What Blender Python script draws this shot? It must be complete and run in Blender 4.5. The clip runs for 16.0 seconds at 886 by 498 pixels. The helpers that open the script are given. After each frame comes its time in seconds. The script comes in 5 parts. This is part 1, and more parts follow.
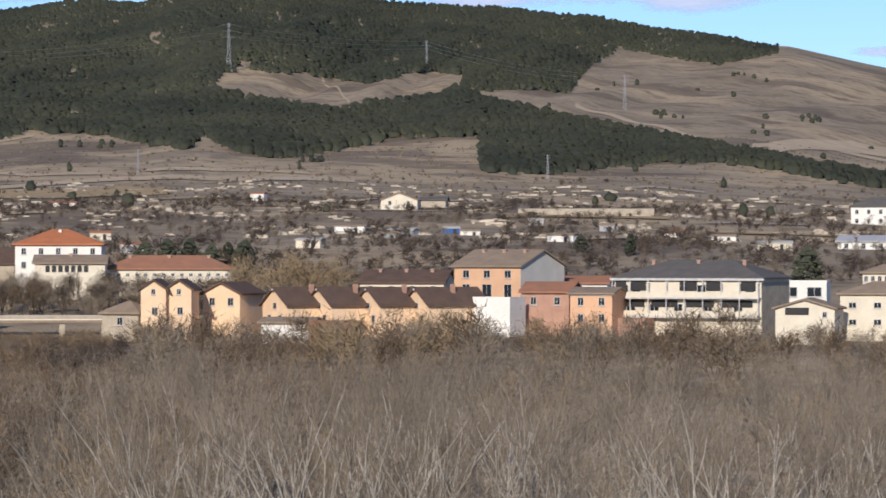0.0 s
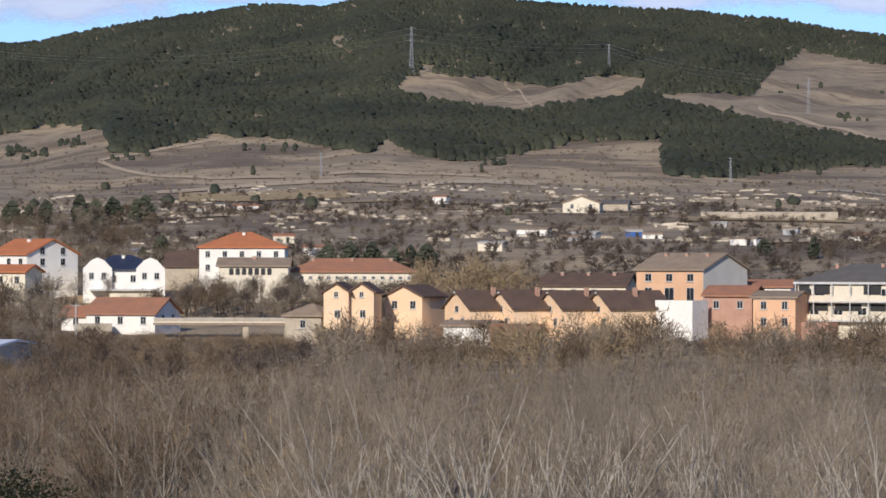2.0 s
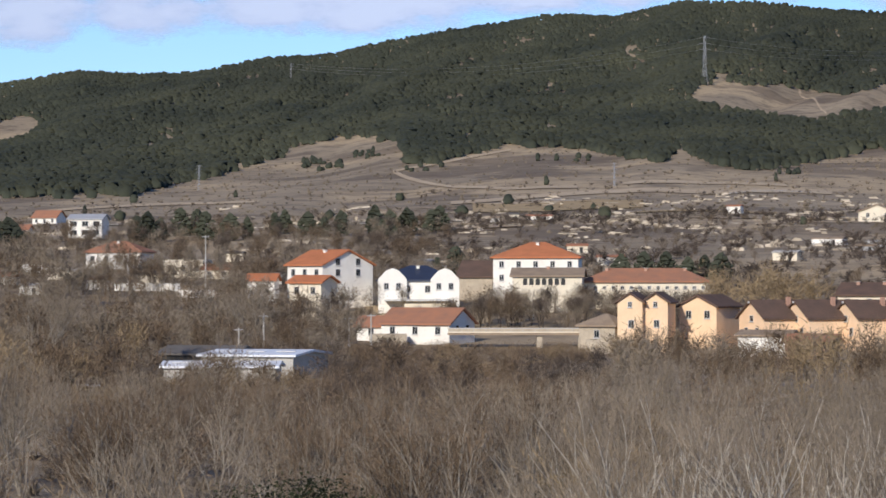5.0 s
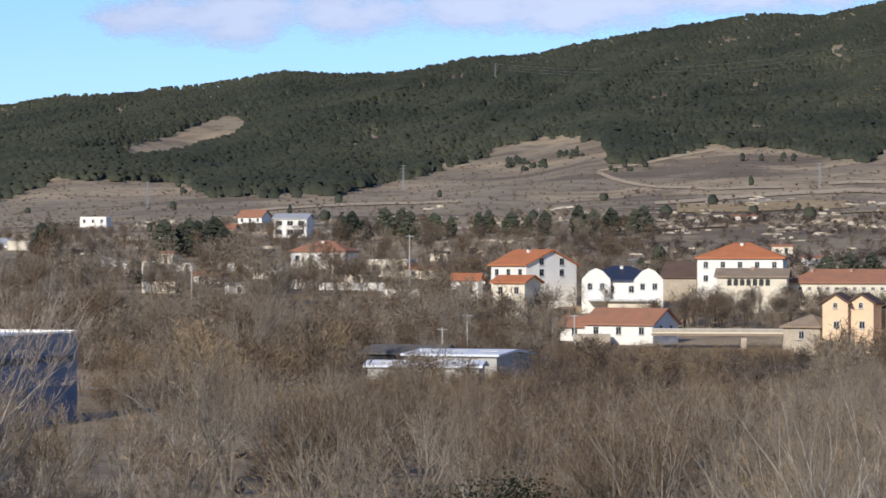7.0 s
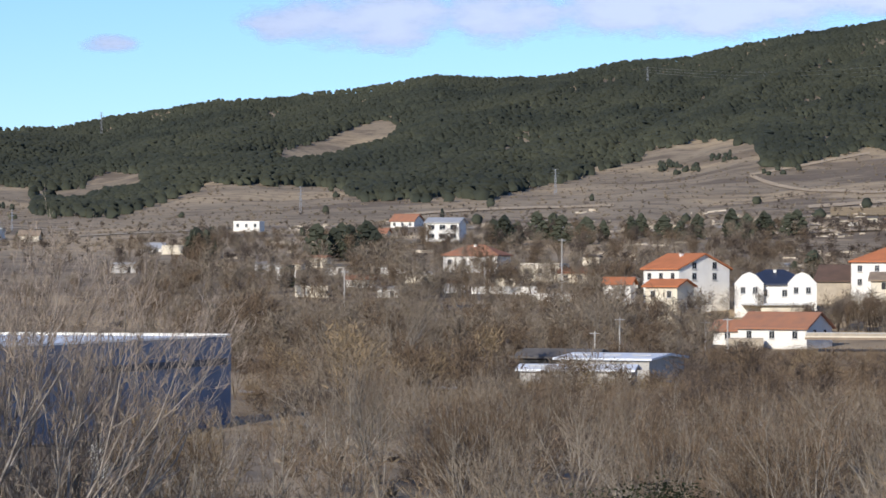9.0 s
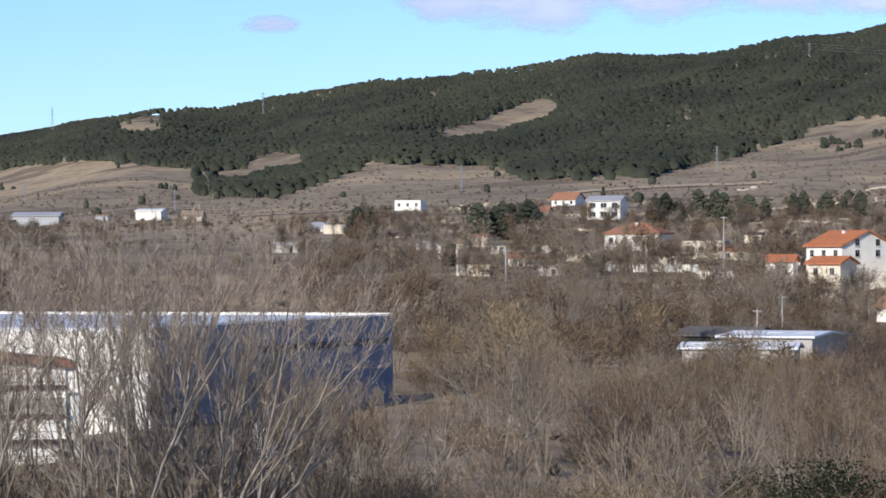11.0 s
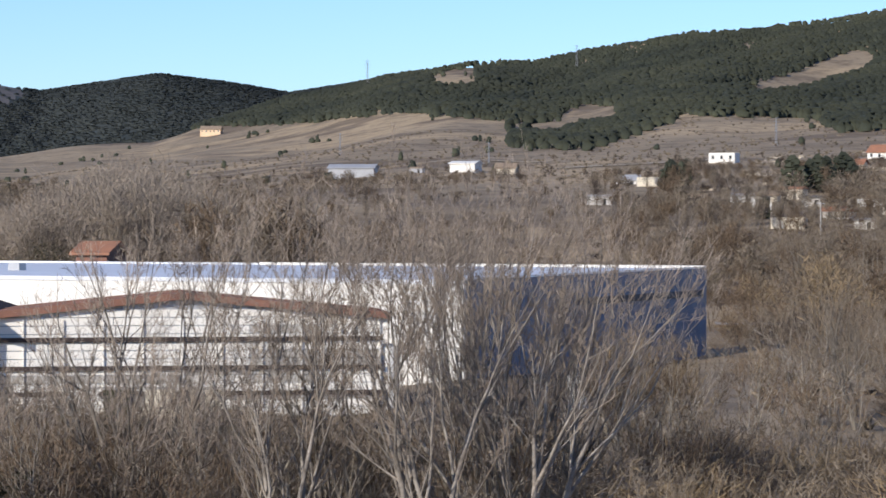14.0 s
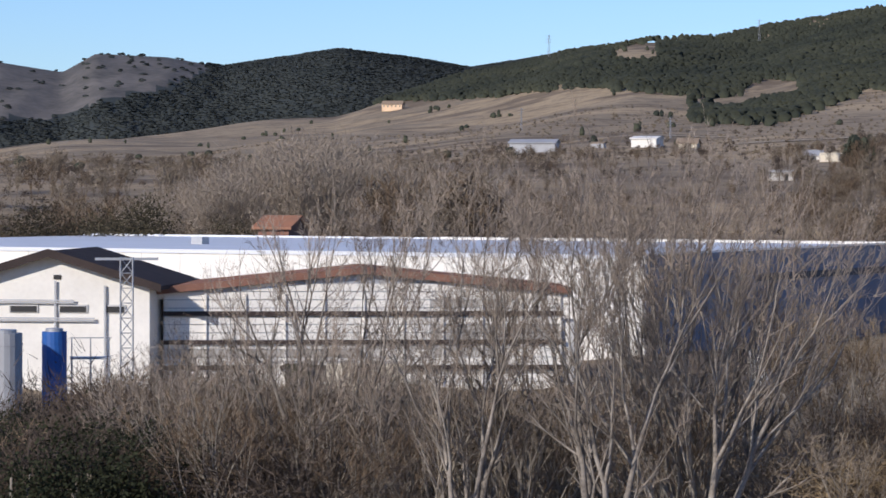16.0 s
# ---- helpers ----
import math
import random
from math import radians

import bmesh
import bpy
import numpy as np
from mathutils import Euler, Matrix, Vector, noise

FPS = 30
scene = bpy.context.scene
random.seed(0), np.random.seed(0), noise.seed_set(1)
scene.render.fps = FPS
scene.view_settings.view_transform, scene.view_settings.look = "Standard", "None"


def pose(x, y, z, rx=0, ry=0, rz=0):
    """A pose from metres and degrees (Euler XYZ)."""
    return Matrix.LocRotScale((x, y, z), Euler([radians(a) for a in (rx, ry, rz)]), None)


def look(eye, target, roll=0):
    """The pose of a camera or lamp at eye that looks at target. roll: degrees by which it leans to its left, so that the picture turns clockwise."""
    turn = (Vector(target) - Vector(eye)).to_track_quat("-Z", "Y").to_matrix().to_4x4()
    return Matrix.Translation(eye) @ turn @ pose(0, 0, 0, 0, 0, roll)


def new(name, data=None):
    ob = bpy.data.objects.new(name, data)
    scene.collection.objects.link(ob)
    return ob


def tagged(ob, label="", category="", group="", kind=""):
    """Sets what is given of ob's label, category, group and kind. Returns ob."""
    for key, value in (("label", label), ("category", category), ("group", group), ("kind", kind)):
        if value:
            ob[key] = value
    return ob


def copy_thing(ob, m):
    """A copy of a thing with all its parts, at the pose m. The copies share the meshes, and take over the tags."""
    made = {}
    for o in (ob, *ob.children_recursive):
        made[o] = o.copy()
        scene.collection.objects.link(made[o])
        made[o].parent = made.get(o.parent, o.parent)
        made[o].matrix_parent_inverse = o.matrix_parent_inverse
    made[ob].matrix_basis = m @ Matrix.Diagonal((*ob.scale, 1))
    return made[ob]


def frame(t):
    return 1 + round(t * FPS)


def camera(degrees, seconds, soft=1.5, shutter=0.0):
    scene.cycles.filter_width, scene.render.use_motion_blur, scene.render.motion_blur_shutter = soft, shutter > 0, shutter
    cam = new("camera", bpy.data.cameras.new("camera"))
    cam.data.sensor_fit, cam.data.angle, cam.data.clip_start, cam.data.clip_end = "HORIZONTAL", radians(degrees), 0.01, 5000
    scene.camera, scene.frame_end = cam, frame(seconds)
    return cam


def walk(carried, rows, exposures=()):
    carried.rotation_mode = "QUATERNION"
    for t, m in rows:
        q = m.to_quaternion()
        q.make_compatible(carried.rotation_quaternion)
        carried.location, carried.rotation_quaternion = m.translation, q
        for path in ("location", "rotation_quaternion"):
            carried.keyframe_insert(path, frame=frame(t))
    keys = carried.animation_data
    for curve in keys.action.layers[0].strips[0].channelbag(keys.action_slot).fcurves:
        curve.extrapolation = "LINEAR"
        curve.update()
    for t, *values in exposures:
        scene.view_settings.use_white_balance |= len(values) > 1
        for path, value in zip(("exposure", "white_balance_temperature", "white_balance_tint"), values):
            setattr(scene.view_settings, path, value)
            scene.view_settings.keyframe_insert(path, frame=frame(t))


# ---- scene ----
# ---- camera and walk ----
cam = camera(16.0, 16.0, soft=1.6, shutter=0.25)
EYE = 14.0
# the camera turns on one spot: seconds, bearing (degrees to the left), pitch, lean
TURNS = [
    (0.0, -0.0, 0.19, -0.014), (0.5, 0.963, 0.209, 0.009), (1.0, 1.689, 0.243, 0.035), (1.5, 2.454, 0.252, -0.011),
    (2.0, 3.309, 0.246, -0.095), (2.5, 3.912, 0.236, -0.14), (3.0, 4.967, 0.29, -0.045), (3.5, 5.966, 0.355, -0.097),
    (4.0, 6.948, 0.396, -0.023), (4.2, 7.277, 0.417, 0.0), (6.3, 11.03, 0.36, 0.08), (6.5, 11.402, 0.367, 0.064),
    (7.0, 12.343, 0.423, -0.12), (7.5, 13.065, 0.463, -0.168), (8.0, 13.822, 0.521, -0.254), (8.2, 14.1, 0.55, -0.2),
    (10.3, 16.83, 0.28, 0.1), (10.5, 17.147, 0.261, 0.187), (11.0, 18.04, 0.102, 0.181), (11.5, 18.852, -0.031, 0.054),
    (12.0, 19.824, -0.208, 0.057), (12.5, 20.806, -0.336, 0.054), (13.0, 21.829, -0.479, 0.11), (13.5, 22.727, -0.629, 0.068),
    (14.0, 23.731, -0.752, 0.044), (14.5, 24.604, -0.891, -0.069), (15.0, 25.475, -1.013, 0.005), (15.5, 26.255, -1.134, 0.032),
    (16.0, 27.018, -1.208, -0.074),
]
walk(cam, [(t, pose(0, 0, EYE) @ pose(0, 0, 0, 0, 0, yaw) @ pose(0, 0, 0, 90 + pitch) @ pose(0, 0, 0, 0, 0, -lean)) for t, yaw, pitch, lean in TURNS],
     [(0.0, -0.14, 6420, 13), (4.0, -0.12, 6400, 13), (7.0, -0.05, 6320, 11), (10.5, 0.06, 6260, 11), (13.5, 0.06, 6260, 12), (14.7, -0.08, 6220, 13), (16.0, -0.19, 6150, 15)])

# ---- world, sun, exposure ----
TO_SUN = Vector((-0.22, -0.90, 0.41)).normalized()
world = bpy.data.worlds.new("sky")
scene.world = world
world.use_nodes = True
wn = world.node_tree.nodes
sky = wn.new("ShaderNodeTexSky")
sky.sky_type, sky.sun_disc = "NISHITA", False
sky.sun_elevation = math.asin(TO_SUN.z)
sky.sun_rotation = math.atan2(TO_SUN.x, TO_SUN.y)
sky.altitude, sky.air_density, sky.dust_density, sky.ozone_density = 900, 1.0, 0.0, 1.5
deep = wn.new("ShaderNodeMix")
deep.data_type, deep.blend_type = "RGBA", "MULTIPLY"
deep.inputs[0].default_value = 1.0
deep.inputs[7].default_value = (0.60, 0.81, 1.18, 1)
world.node_tree.links.new(sky.outputs[0], deep.inputs[6])
world.node_tree.links.new(deep.outputs[2], wn["Background"].inputs[0])
wn["Background"].inputs[1].default_value = 0.12
sun_data = bpy.data.lights.new("sun", "SUN")
sun_data.energy, sun_data.angle, sun_data.color = 4.6, radians(0.5), (1.0, 0.93, 0.82)
sun = new("sun", sun_data)
sun.matrix_world = look(TO_SUN * 100, (0, 0, 0))


# ---- materials ----
def material(name, color, second=None, rough=0.8, metal=0.0, scale=1.0, bump=0.1, object_random=0.0, island_random=0.0, stretch=(1, 1, 1)):
    """A surface with grain and stains at two scales; second: the colour of its stains."""
    m = bpy.data.materials.new(name)
    m.use_nodes = True
    nodes, links = m.node_tree.nodes, m.node_tree.links
    shader = nodes["Principled BSDF"]
    shader.inputs["Roughness"].default_value, shader.inputs["Metallic"].default_value = rough, metal
    if rough >= 0.8:
        shader.inputs["Specular IOR Level"].default_value = 0.12
    second = second or tuple(c * 0.65 for c in color)
    geo = nodes.new("ShaderNodeTexCoord")
    mapping = nodes.new("ShaderNodeMapping")
    mapping.inputs["Scale"].default_value = stretch
    links.new(geo.outputs["Object"], mapping.inputs[0])
    coarse, fine = nodes.new("ShaderNodeTexNoise"), nodes.new("ShaderNodeTexNoise")
    for node, s, detail in ((coarse, scale, 3), (fine, scale * 9, 4)):
        node.inputs["Scale"].default_value, node.inputs["Detail"].default_value = s, detail
        links.new(mapping.outputs[0], node.inputs["Vector"])
    add = nodes.new("ShaderNodeMath")
    add.operation = "MULTIPLY_ADD"
    links.new(fine.outputs[0], add.inputs[0])
    add.inputs[1].default_value = 0.5
    links.new(coarse.outputs[0], add.inputs[2])
    ramp = nodes.new("ShaderNodeMapRange")
    ramp.inputs[1].default_value, ramp.inputs[2].default_value = 0.5, 1.0
    links.new(add.outputs[0], ramp.inputs[0])
    mix = nodes.new("ShaderNodeMix")
    mix.data_type = "RGBA"
    mix.inputs[6].default_value, mix.inputs[7].default_value = (*color, 1), (*second, 1)
    links.new(ramp.outputs[0], mix.inputs[0])
    out = mix.outputs[2]
    for amount, kind, socket in ((object_random, "ShaderNodeObjectInfo", "Random"), (island_random, "ShaderNodeNewGeometry", "Random Per Island")):
        if amount:
            info, span, hsv = nodes.new(kind), nodes.new("ShaderNodeMapRange"), nodes.new("ShaderNodeHueSaturation")
            span.inputs[3].default_value, span.inputs[4].default_value = 1 - amount, 1 + amount
            links.new(info.outputs[socket], span.inputs[0])
            links.new(span.outputs[0], hsv.inputs["Value"])
            links.new(out, hsv.inputs["Color"])
            out = hsv.outputs[0]
    links.new(out, shader.inputs["Base Color"])
    if bump:
        b = nodes.new("ShaderNodeBump")
        b.inputs["Strength"].default_value, b.inputs["Distance"].default_value = bump, 0.05
        links.new(fine.outputs[0], b.inputs["Height"])
        links.new(b.outputs[0], shader.inputs["Normal"])
    return m


def ground_material():
    """Winter scrub and straw-coloured grass in long drifts, with pale stony soil."""
    m = material("scrubland", (0.39, 0.305, 0.20), (0.25, 0.195, 0.13), 0.95, scale=0.012, bump=0)
    nodes, links = m.node_tree.nodes, m.node_tree.links
    shader = nodes["Principled BSDF"]
    base = shader.inputs["Base Color"].links[0].from_socket
    coord = nodes.new("ShaderNodeTexCoord")
    for scale, color, low, high, most in ((0.007, (0.50, 0.375, 0.225), 0.50, 0.58, 0.7), (0.011, (0.14, 0.105, 0.075), 0.54, 0.60, 0.65), (0.05, (0.14, 0.105, 0.075), 0.50, 0.64, 0.5), (0.20, (0.10, 0.08, 0.055), 0.52, 0.68, 0.4)):
        tex, span, mix = nodes.new("ShaderNodeTexNoise"), nodes.new("ShaderNodeMapRange"), nodes.new("ShaderNodeMix")
        tex.inputs["Scale"].default_value, tex.inputs["Detail"].default_value = scale, 5
        links.new(coord.outputs["Object"], tex.inputs["Vector"])
        span.inputs[1].default_value, span.inputs[2].default_value, span.inputs[4].default_value = low, high, most
        links.new(tex.outputs[0], span.inputs[0])
        mix.data_type = "RGBA"
        mix.inputs[7].default_value = (*color, 1)
        links.new(span.outputs[0], mix.inputs[0])
        links.new(base, mix.inputs[6])
        base = mix.outputs[2]
    links.new(base, shader.inputs["Base Color"])
    return m


M = {
    "ground": ground_material(),
    "rock": material("grey_rock", (0.20, 0.18, 0.16), (0.085, 0.082, 0.076), 0.95, scale=0.011, bump=0),
    "track": material("pale_dirt", (0.56, 0.43, 0.28), (0.42, 0.32, 0.21), 0.95, scale=0.05, bump=0),
    "pine": material("pine_needles", (0.075, 0.078, 0.049), (0.036, 0.042, 0.032), 0.9, scale=0.008, bump=0, island_random=0.10),
    # paler and bluer than the near pines: distance haze is put into this colour
    "hazy_far_pine": material("haze_tinted_pine_needles", (0.066, 0.073, 0.066), (0.044, 0.052, 0.050), 0.9, scale=0.01, bump=0, island_random=0.1),
    "bark": material("grey_bark", (0.36, 0.315, 0.25), (0.17, 0.145, 0.115), 0.9, scale=1.5, bump=0.3, object_random=0.25),
    "twig": material("bare_twigs", (0.27, 0.22, 0.16), (0.17, 0.135, 0.10), 0.9, scale=0.8, bump=0, object_random=0.25, island_random=0.25),
    "pale_bark": material("pale_grey_bark", (0.52, 0.47, 0.39), (0.28, 0.245, 0.195), 0.9, scale=1.2, bump=0.3, object_random=0.15),
    "dark_bark": material("grey_brown_bark", (0.40, 0.35, 0.29), (0.10, 0.085, 0.07), 0.9, scale=1.2, bump=0.3, object_random=0.2),
    "dark_twig": material("grey_brown_twigs", (0.33, 0.27, 0.21), (0.20, 0.16, 0.125), 0.9, scale=0.8, bump=0, object_random=0.2, island_random=0.3),
    "pale_twig": material("pale_twigs", (0.29, 0.24, 0.185), (0.19, 0.155, 0.12), 0.9, scale=0.8, bump=0, object_random=0.2, island_random=0.3),
    "ochre": material("ochre_twigs", (0.30, 0.22, 0.125), (0.20, 0.145, 0.085), 0.9, scale=0.8, bump=0, object_random=0.2, island_random=0.25),
    "shrub": material("brown_shrub_twigs", (0.185, 0.13, 0.083), (0.115, 0.084, 0.056), 0.9, scale=0.7, bump=0, object_random=0.3, island_random=0.3),
    "scrub": material("scrub_twigs", (0.24, 0.19, 0.13), (0.13, 0.105, 0.075), 0.9, scale=0.05, bump=0, island_random=0.5),
    "brush": material("dark_brush", (0.115, 0.088, 0.068), (0.065, 0.052, 0.042), 0.9, scale=0.01, bump=0, island_random=0.35),
    "evergreen": material("dark_evergreen", (0.055, 0.060, 0.030), (0.028, 0.033, 0.018), 0.8, scale=0.4, bump=0, island_random=0.4, object_random=0.2),
    "pale_stone": material("pale_field_stone", (0.52, 0.44, 0.33), (0.36, 0.30, 0.22), 0.9, scale=0.3, bump=0, island_random=0.3),
    "dry_grass": material("ochre_dry_grass", (0.46, 0.33, 0.17), (0.33, 0.24, 0.13), 0.95, scale=0.06, bump=0),
    "olive": material("olive_leaves", (0.115, 0.095, 0.058), (0.06, 0.052, 0.032), 0.8, scale=0.3, bump=0, island_random=0.4, object_random=0.2),
    "white": material("white_render", (0.85, 0.81, 0.72), (0.72, 0.68, 0.60), 0.85, scale=0.35, bump=0.1),
    "cream": material("cream_render", (0.76, 0.68, 0.52), (0.64, 0.56, 0.43), 0.85, scale=0.35, bump=0.1),
    "orange": material("orange_render", (0.74, 0.45, 0.27), (0.62, 0.37, 0.22), 0.85, scale=0.35, bump=0.1),
    "yellow": material("yellow_ochre_render", (0.85, 0.61, 0.39), (0.72, 0.50, 0.31), 0.85, scale=0.35, bump=0.1),
    "brick": material("pinkish_brick", (0.50, 0.30, 0.21), (0.38, 0.22, 0.16), 0.9, scale=0.6, bump=0.2),
    "grey": material("grey_render", (0.62, 0.58, 0.50), (0.52, 0.48, 0.42), 0.9, scale=0.35, bump=0.1),
    "stone": material("tan_stone", (0.50, 0.42, 0.31), (0.34, 0.29, 0.22), 0.9, scale=0.8, bump=0.3),
    "tile_red": material("orange_roof_tiles", (0.52, 0.19, 0.085), (0.40, 0.15, 0.07), 0.85, scale=0.5, bump=0.3),
    "tile_old": material("weathered_red_tiles", (0.40, 0.18, 0.10), (0.28, 0.15, 0.10), 0.9, scale=0.5, bump=0.3),
    "tile_brown": material("brown_roof_tiles", (0.15, 0.095, 0.07), (0.10, 0.07, 0.055), 0.9, scale=0.5, bump=0.3),
    "tile_tan": material("tan_roof_tiles", (0.33, 0.25, 0.17), (0.24, 0.18, 0.13), 0.9, scale=0.5, bump=0.3),
    "tile_dark": material("dark_brown_sheet_roof", (0.065, 0.048, 0.042), (0.045, 0.035, 0.032), 0.85, scale=0.5, bump=0.2),
    "slate": material("grey_slate", (0.15, 0.135, 0.12), (0.11, 0.10, 0.09), 0.85, scale=0.5, bump=0.2),
    "blue_slate": material("blue_black_slate", (0.035, 0.045, 0.075), (0.025, 0.03, 0.05), 0.5, scale=0.5, bump=0.2),
    "navy": material("blue_metal_cladding", (0.19, 0.225, 0.29), (0.15, 0.18, 0.24), 0.5, scale=0.15, bump=0.02),
    "navy_dark": material("dark_blue_band", (0.03, 0.04, 0.06), None, 0.5, scale=0.5, bump=0),
    "sheet": material("white_metal_sheet", (0.87, 0.83, 0.74), (0.78, 0.74, 0.66), 0.5, scale=0.1, bump=0.02),
    "roof_sheet": material("pale_roof_sheet", (0.76, 0.77, 0.78), (0.68, 0.69, 0.70), 0.5, scale=0.08, bump=0.02),
    "zinc": material("grey_zinc_sheet", (0.42, 0.42, 0.42), (0.33, 0.33, 0.33), 0.55, 0.0, scale=0.2, bump=0.02),
    "wood": material("red_brown_fascia", (0.26, 0.12, 0.075), (0.18, 0.085, 0.055), 0.7, scale=0.6, bump=0.1),
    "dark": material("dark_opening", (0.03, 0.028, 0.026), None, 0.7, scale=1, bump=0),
    "glass": material("window_glass", (0.025, 0.03, 0.035), None, 0.12, scale=1, bump=0),
    "frame": material("white_window_frame", (0.62, 0.60, 0.56), None, 0.6, scale=1, bump=0),
    "steel": material("galvanised_steel", (0.48, 0.48, 0.48), (0.40, 0.40, 0.40), 0.5, 0.4, scale=1, bump=0),
    "blue": material("blue_tank_paint", (0.03, 0.12, 0.38), (0.02, 0.09, 0.30), 0.45, scale=0.5, bump=0.02),
    "concrete": material("pale_concrete", (0.50, 0.47, 0.42), (0.36, 0.34, 0.30), 0.9, scale=0.4, bump=0.15),
}



def translucent(m, share):
    """Lets a share of the light through, as needles and leaves do."""
    nodes, links = m.node_tree.nodes, m.node_tree.links
    shader, out = nodes["Principled BSDF"], nodes["Material Output"]
    thin, mix = nodes.new("ShaderNodeBsdfTranslucent"), nodes.new("ShaderNodeMixShader")
    mix.inputs[0].default_value = share
    links.new(shader.inputs["Base Color"].links[0].from_socket, thin.inputs["Color"])
    links.new(shader.outputs[0], mix.inputs[1])
    links.new(thin.outputs[0], mix.inputs[2])
    links.new(mix.outputs[0], out.inputs[0])


for leaf in ("evergreen", "olive"):
    translucent(M[leaf], 0.3)

# ---- terrain ----
# height angles of the main ridge and of the range behind it, by bearing
RIDGE = np.array([(-180, 1.5), (-40, 2.2), (-12, 2.9), (-8.05, 3.43), (-6.1, 3.84), (-5.3, 4.06), (-4.8, 4.11), (-3.76, 4.26), (-2.2, 4.47), (-1.1, 4.6), (0.04, 4.66), (1.65, 4.77), (2.9, 4.87), (4.2, 4.94), (4.75, 4.85),
                  (5.5, 4.69), (6.8, 4.7), (8.43, 4.43), (9.97, 4.18), (10.6, 4.03), (11.9, 3.91), (12.4, 3.82), (13.45, 3.64), (15.3, 3.68), (16.5, 3.47), (17.97, 3.27), (19.2, 3.22), (20.5, 3.02), (22.1, 2.71),
                  (23.35, 2.67), (24.8, 2.43), (25.8, 2.22), (26.6, 2.05), (27.5, 1.77), (29, 1.3), (30.7, 1.14), (32.6, 0.9), (35, 0.6), (50, 0.6), (180, 1.5)])
RANGE = np.array([(-180, 1), (-12, 1.2), (22, 1.4), (25, 2.3), (26.5, 2.06), (27.7, 2.26), (28.9, 2.4), (31, 2.08), (32, 2.26), (33.3, 2.32), (33.9, 1.98), (35, 2.15), (40, 2.3), (60, 1.5), (180, 1)])
LEVEL_R = (430, 520, 600, 700, 900, 1200)
LEVEL_E = (-1.865, -1.25, -0.45, 0.14, 0.85, 1.25)
R_RIDGE, R_RANGE = 3000.0, 4500.0


def smooth(a, b, v):
    s = np.clip((v - a) / (b - a), 0, 1)
    return s * s * (3 - 2 * s)


def rise(az, r):
    """The ground's height angle in degrees, beyond the flat valley floor."""
    top, back = np.interp(az, RIDGE[:, 0], RIDGE[:, 1]) - 0.10 * smooth(-6.3, -5.7, az), np.interp(az, RANGE[:, 0], RANGE[:, 1])
    near = np.interp(r, LEVEL_R, LEVEL_E)
    k = np.clip(top / 4.7, 0.25, 1)
    near = np.where(near > 0, near * k, near)
    s = np.clip((r - 1200) / (R_RIDGE - 1200), 0, 1)
    e = near + (top - 1.25 * k) * (0.75 * s + 0.25 * s * s * (3 - 2 * s))
    wave = np.sin(np.radians(az) * 38 + r * 0.004) * np.sin(r * 0.0061 + az * 0.5) * 0.05 + np.sin(np.radians(az) * 120 + r * 0.011) * 0.018
    fold = 0.16 * np.sin(np.radians(az) * 52 + 1.3 * np.sin(r * 0.0017)) * np.sin(r * 0.0023 + np.radians(az) * 20) * smooth(1500, 2000, r) * (1 - smooth(2700, 3000, r))
    turned = np.radians(az) * 130 + r * 0.0045 + 2.4 * np.sin(r * 0.0026 + 0.6) + 1.7 * np.sin(np.radians(az) * 33)
    spurs = (0.07 * np.sin(turned) + 0.05 * np.sin(2.3 * turned + r * 0.004)) * smooth(1750, 2250, r) * k * k * (1 - smooth(2650, 2990, r))
    e = e + wave * smooth(600, 1400, r) + fold + spurs
    dip = smooth(R_RIDGE, R_RIDGE + 350, r)
    climb = smooth(R_RIDGE + 150, R_RANGE, r)
    crag = np.abs(np.sin(np.radians(az) * 95 + 1.5 * np.sin(r * 0.006))) + 0.6 * np.abs(np.sin(np.radians(az) * 230 + r * 0.009)) + 0.4 * np.abs(np.sin(np.radians(az) * 410 - r * 0.021))
    back = back - 0.11 * crag * smooth(29.5, 31.5, az) * (1 - smooth(R_RANGE - 500, R_RANGE, r)) * smooth(R_RIDGE + 300, R_RIDGE + 700, r)
    return np.where(r > R_RIDGE, top - 1.1 * dip * (1 - climb) + (np.minimum(back, 9) - top) * climb - 0.5 * smooth(R_RANGE, 4900, r), e)


def ground_z(az, r):
    az, r = np.asarray(az, float), np.asarray(r, float)
    hill = 12.4 * (1 - smooth(3, 75, r))
    far = EYE + r * np.tan(np.radians(rise(az, r)))
    flat = hill + 0.35 * np.sin(az * 1.7 + r * 0.05) * smooth(90, 140, r) * (1 - smooth(300, 430, r))
    return np.where(r <= 430, flat, far)


def spot(az, r, dz=0.0):
    """The place on the ground at a bearing and a range."""
    a = radians(az)
    return Vector((-r * math.sin(a), r * math.cos(a), float(ground_z(az, r)) + dz))


def range_at(az, angle):
    rs = np.linspace(620, 2995, 1200)
    e = rise(np.full(rs.shape, az), rs)
    k = np.nonzero(e >= angle)[0]
    return float(rs[k[0]]) if len(k) else 2990.0


def mesh_object(name, verts, faces, mats, parent=None, label="", smooth_faces=False):
    data = bpy.data.meshes.new(name)
    data.from_pydata(verts, [], faces)
    for m in mats if isinstance(mats, (list, tuple)) else [mats]:
        data.materials.append(m)
    if smooth_faces:
        data.polygons.foreach_set("use_smooth", [True] * len(data.polygons))
    data.update()
    ob = new(name, data)
    ob.parent = parent
    if label:
        tagged(ob, label)
    return ob


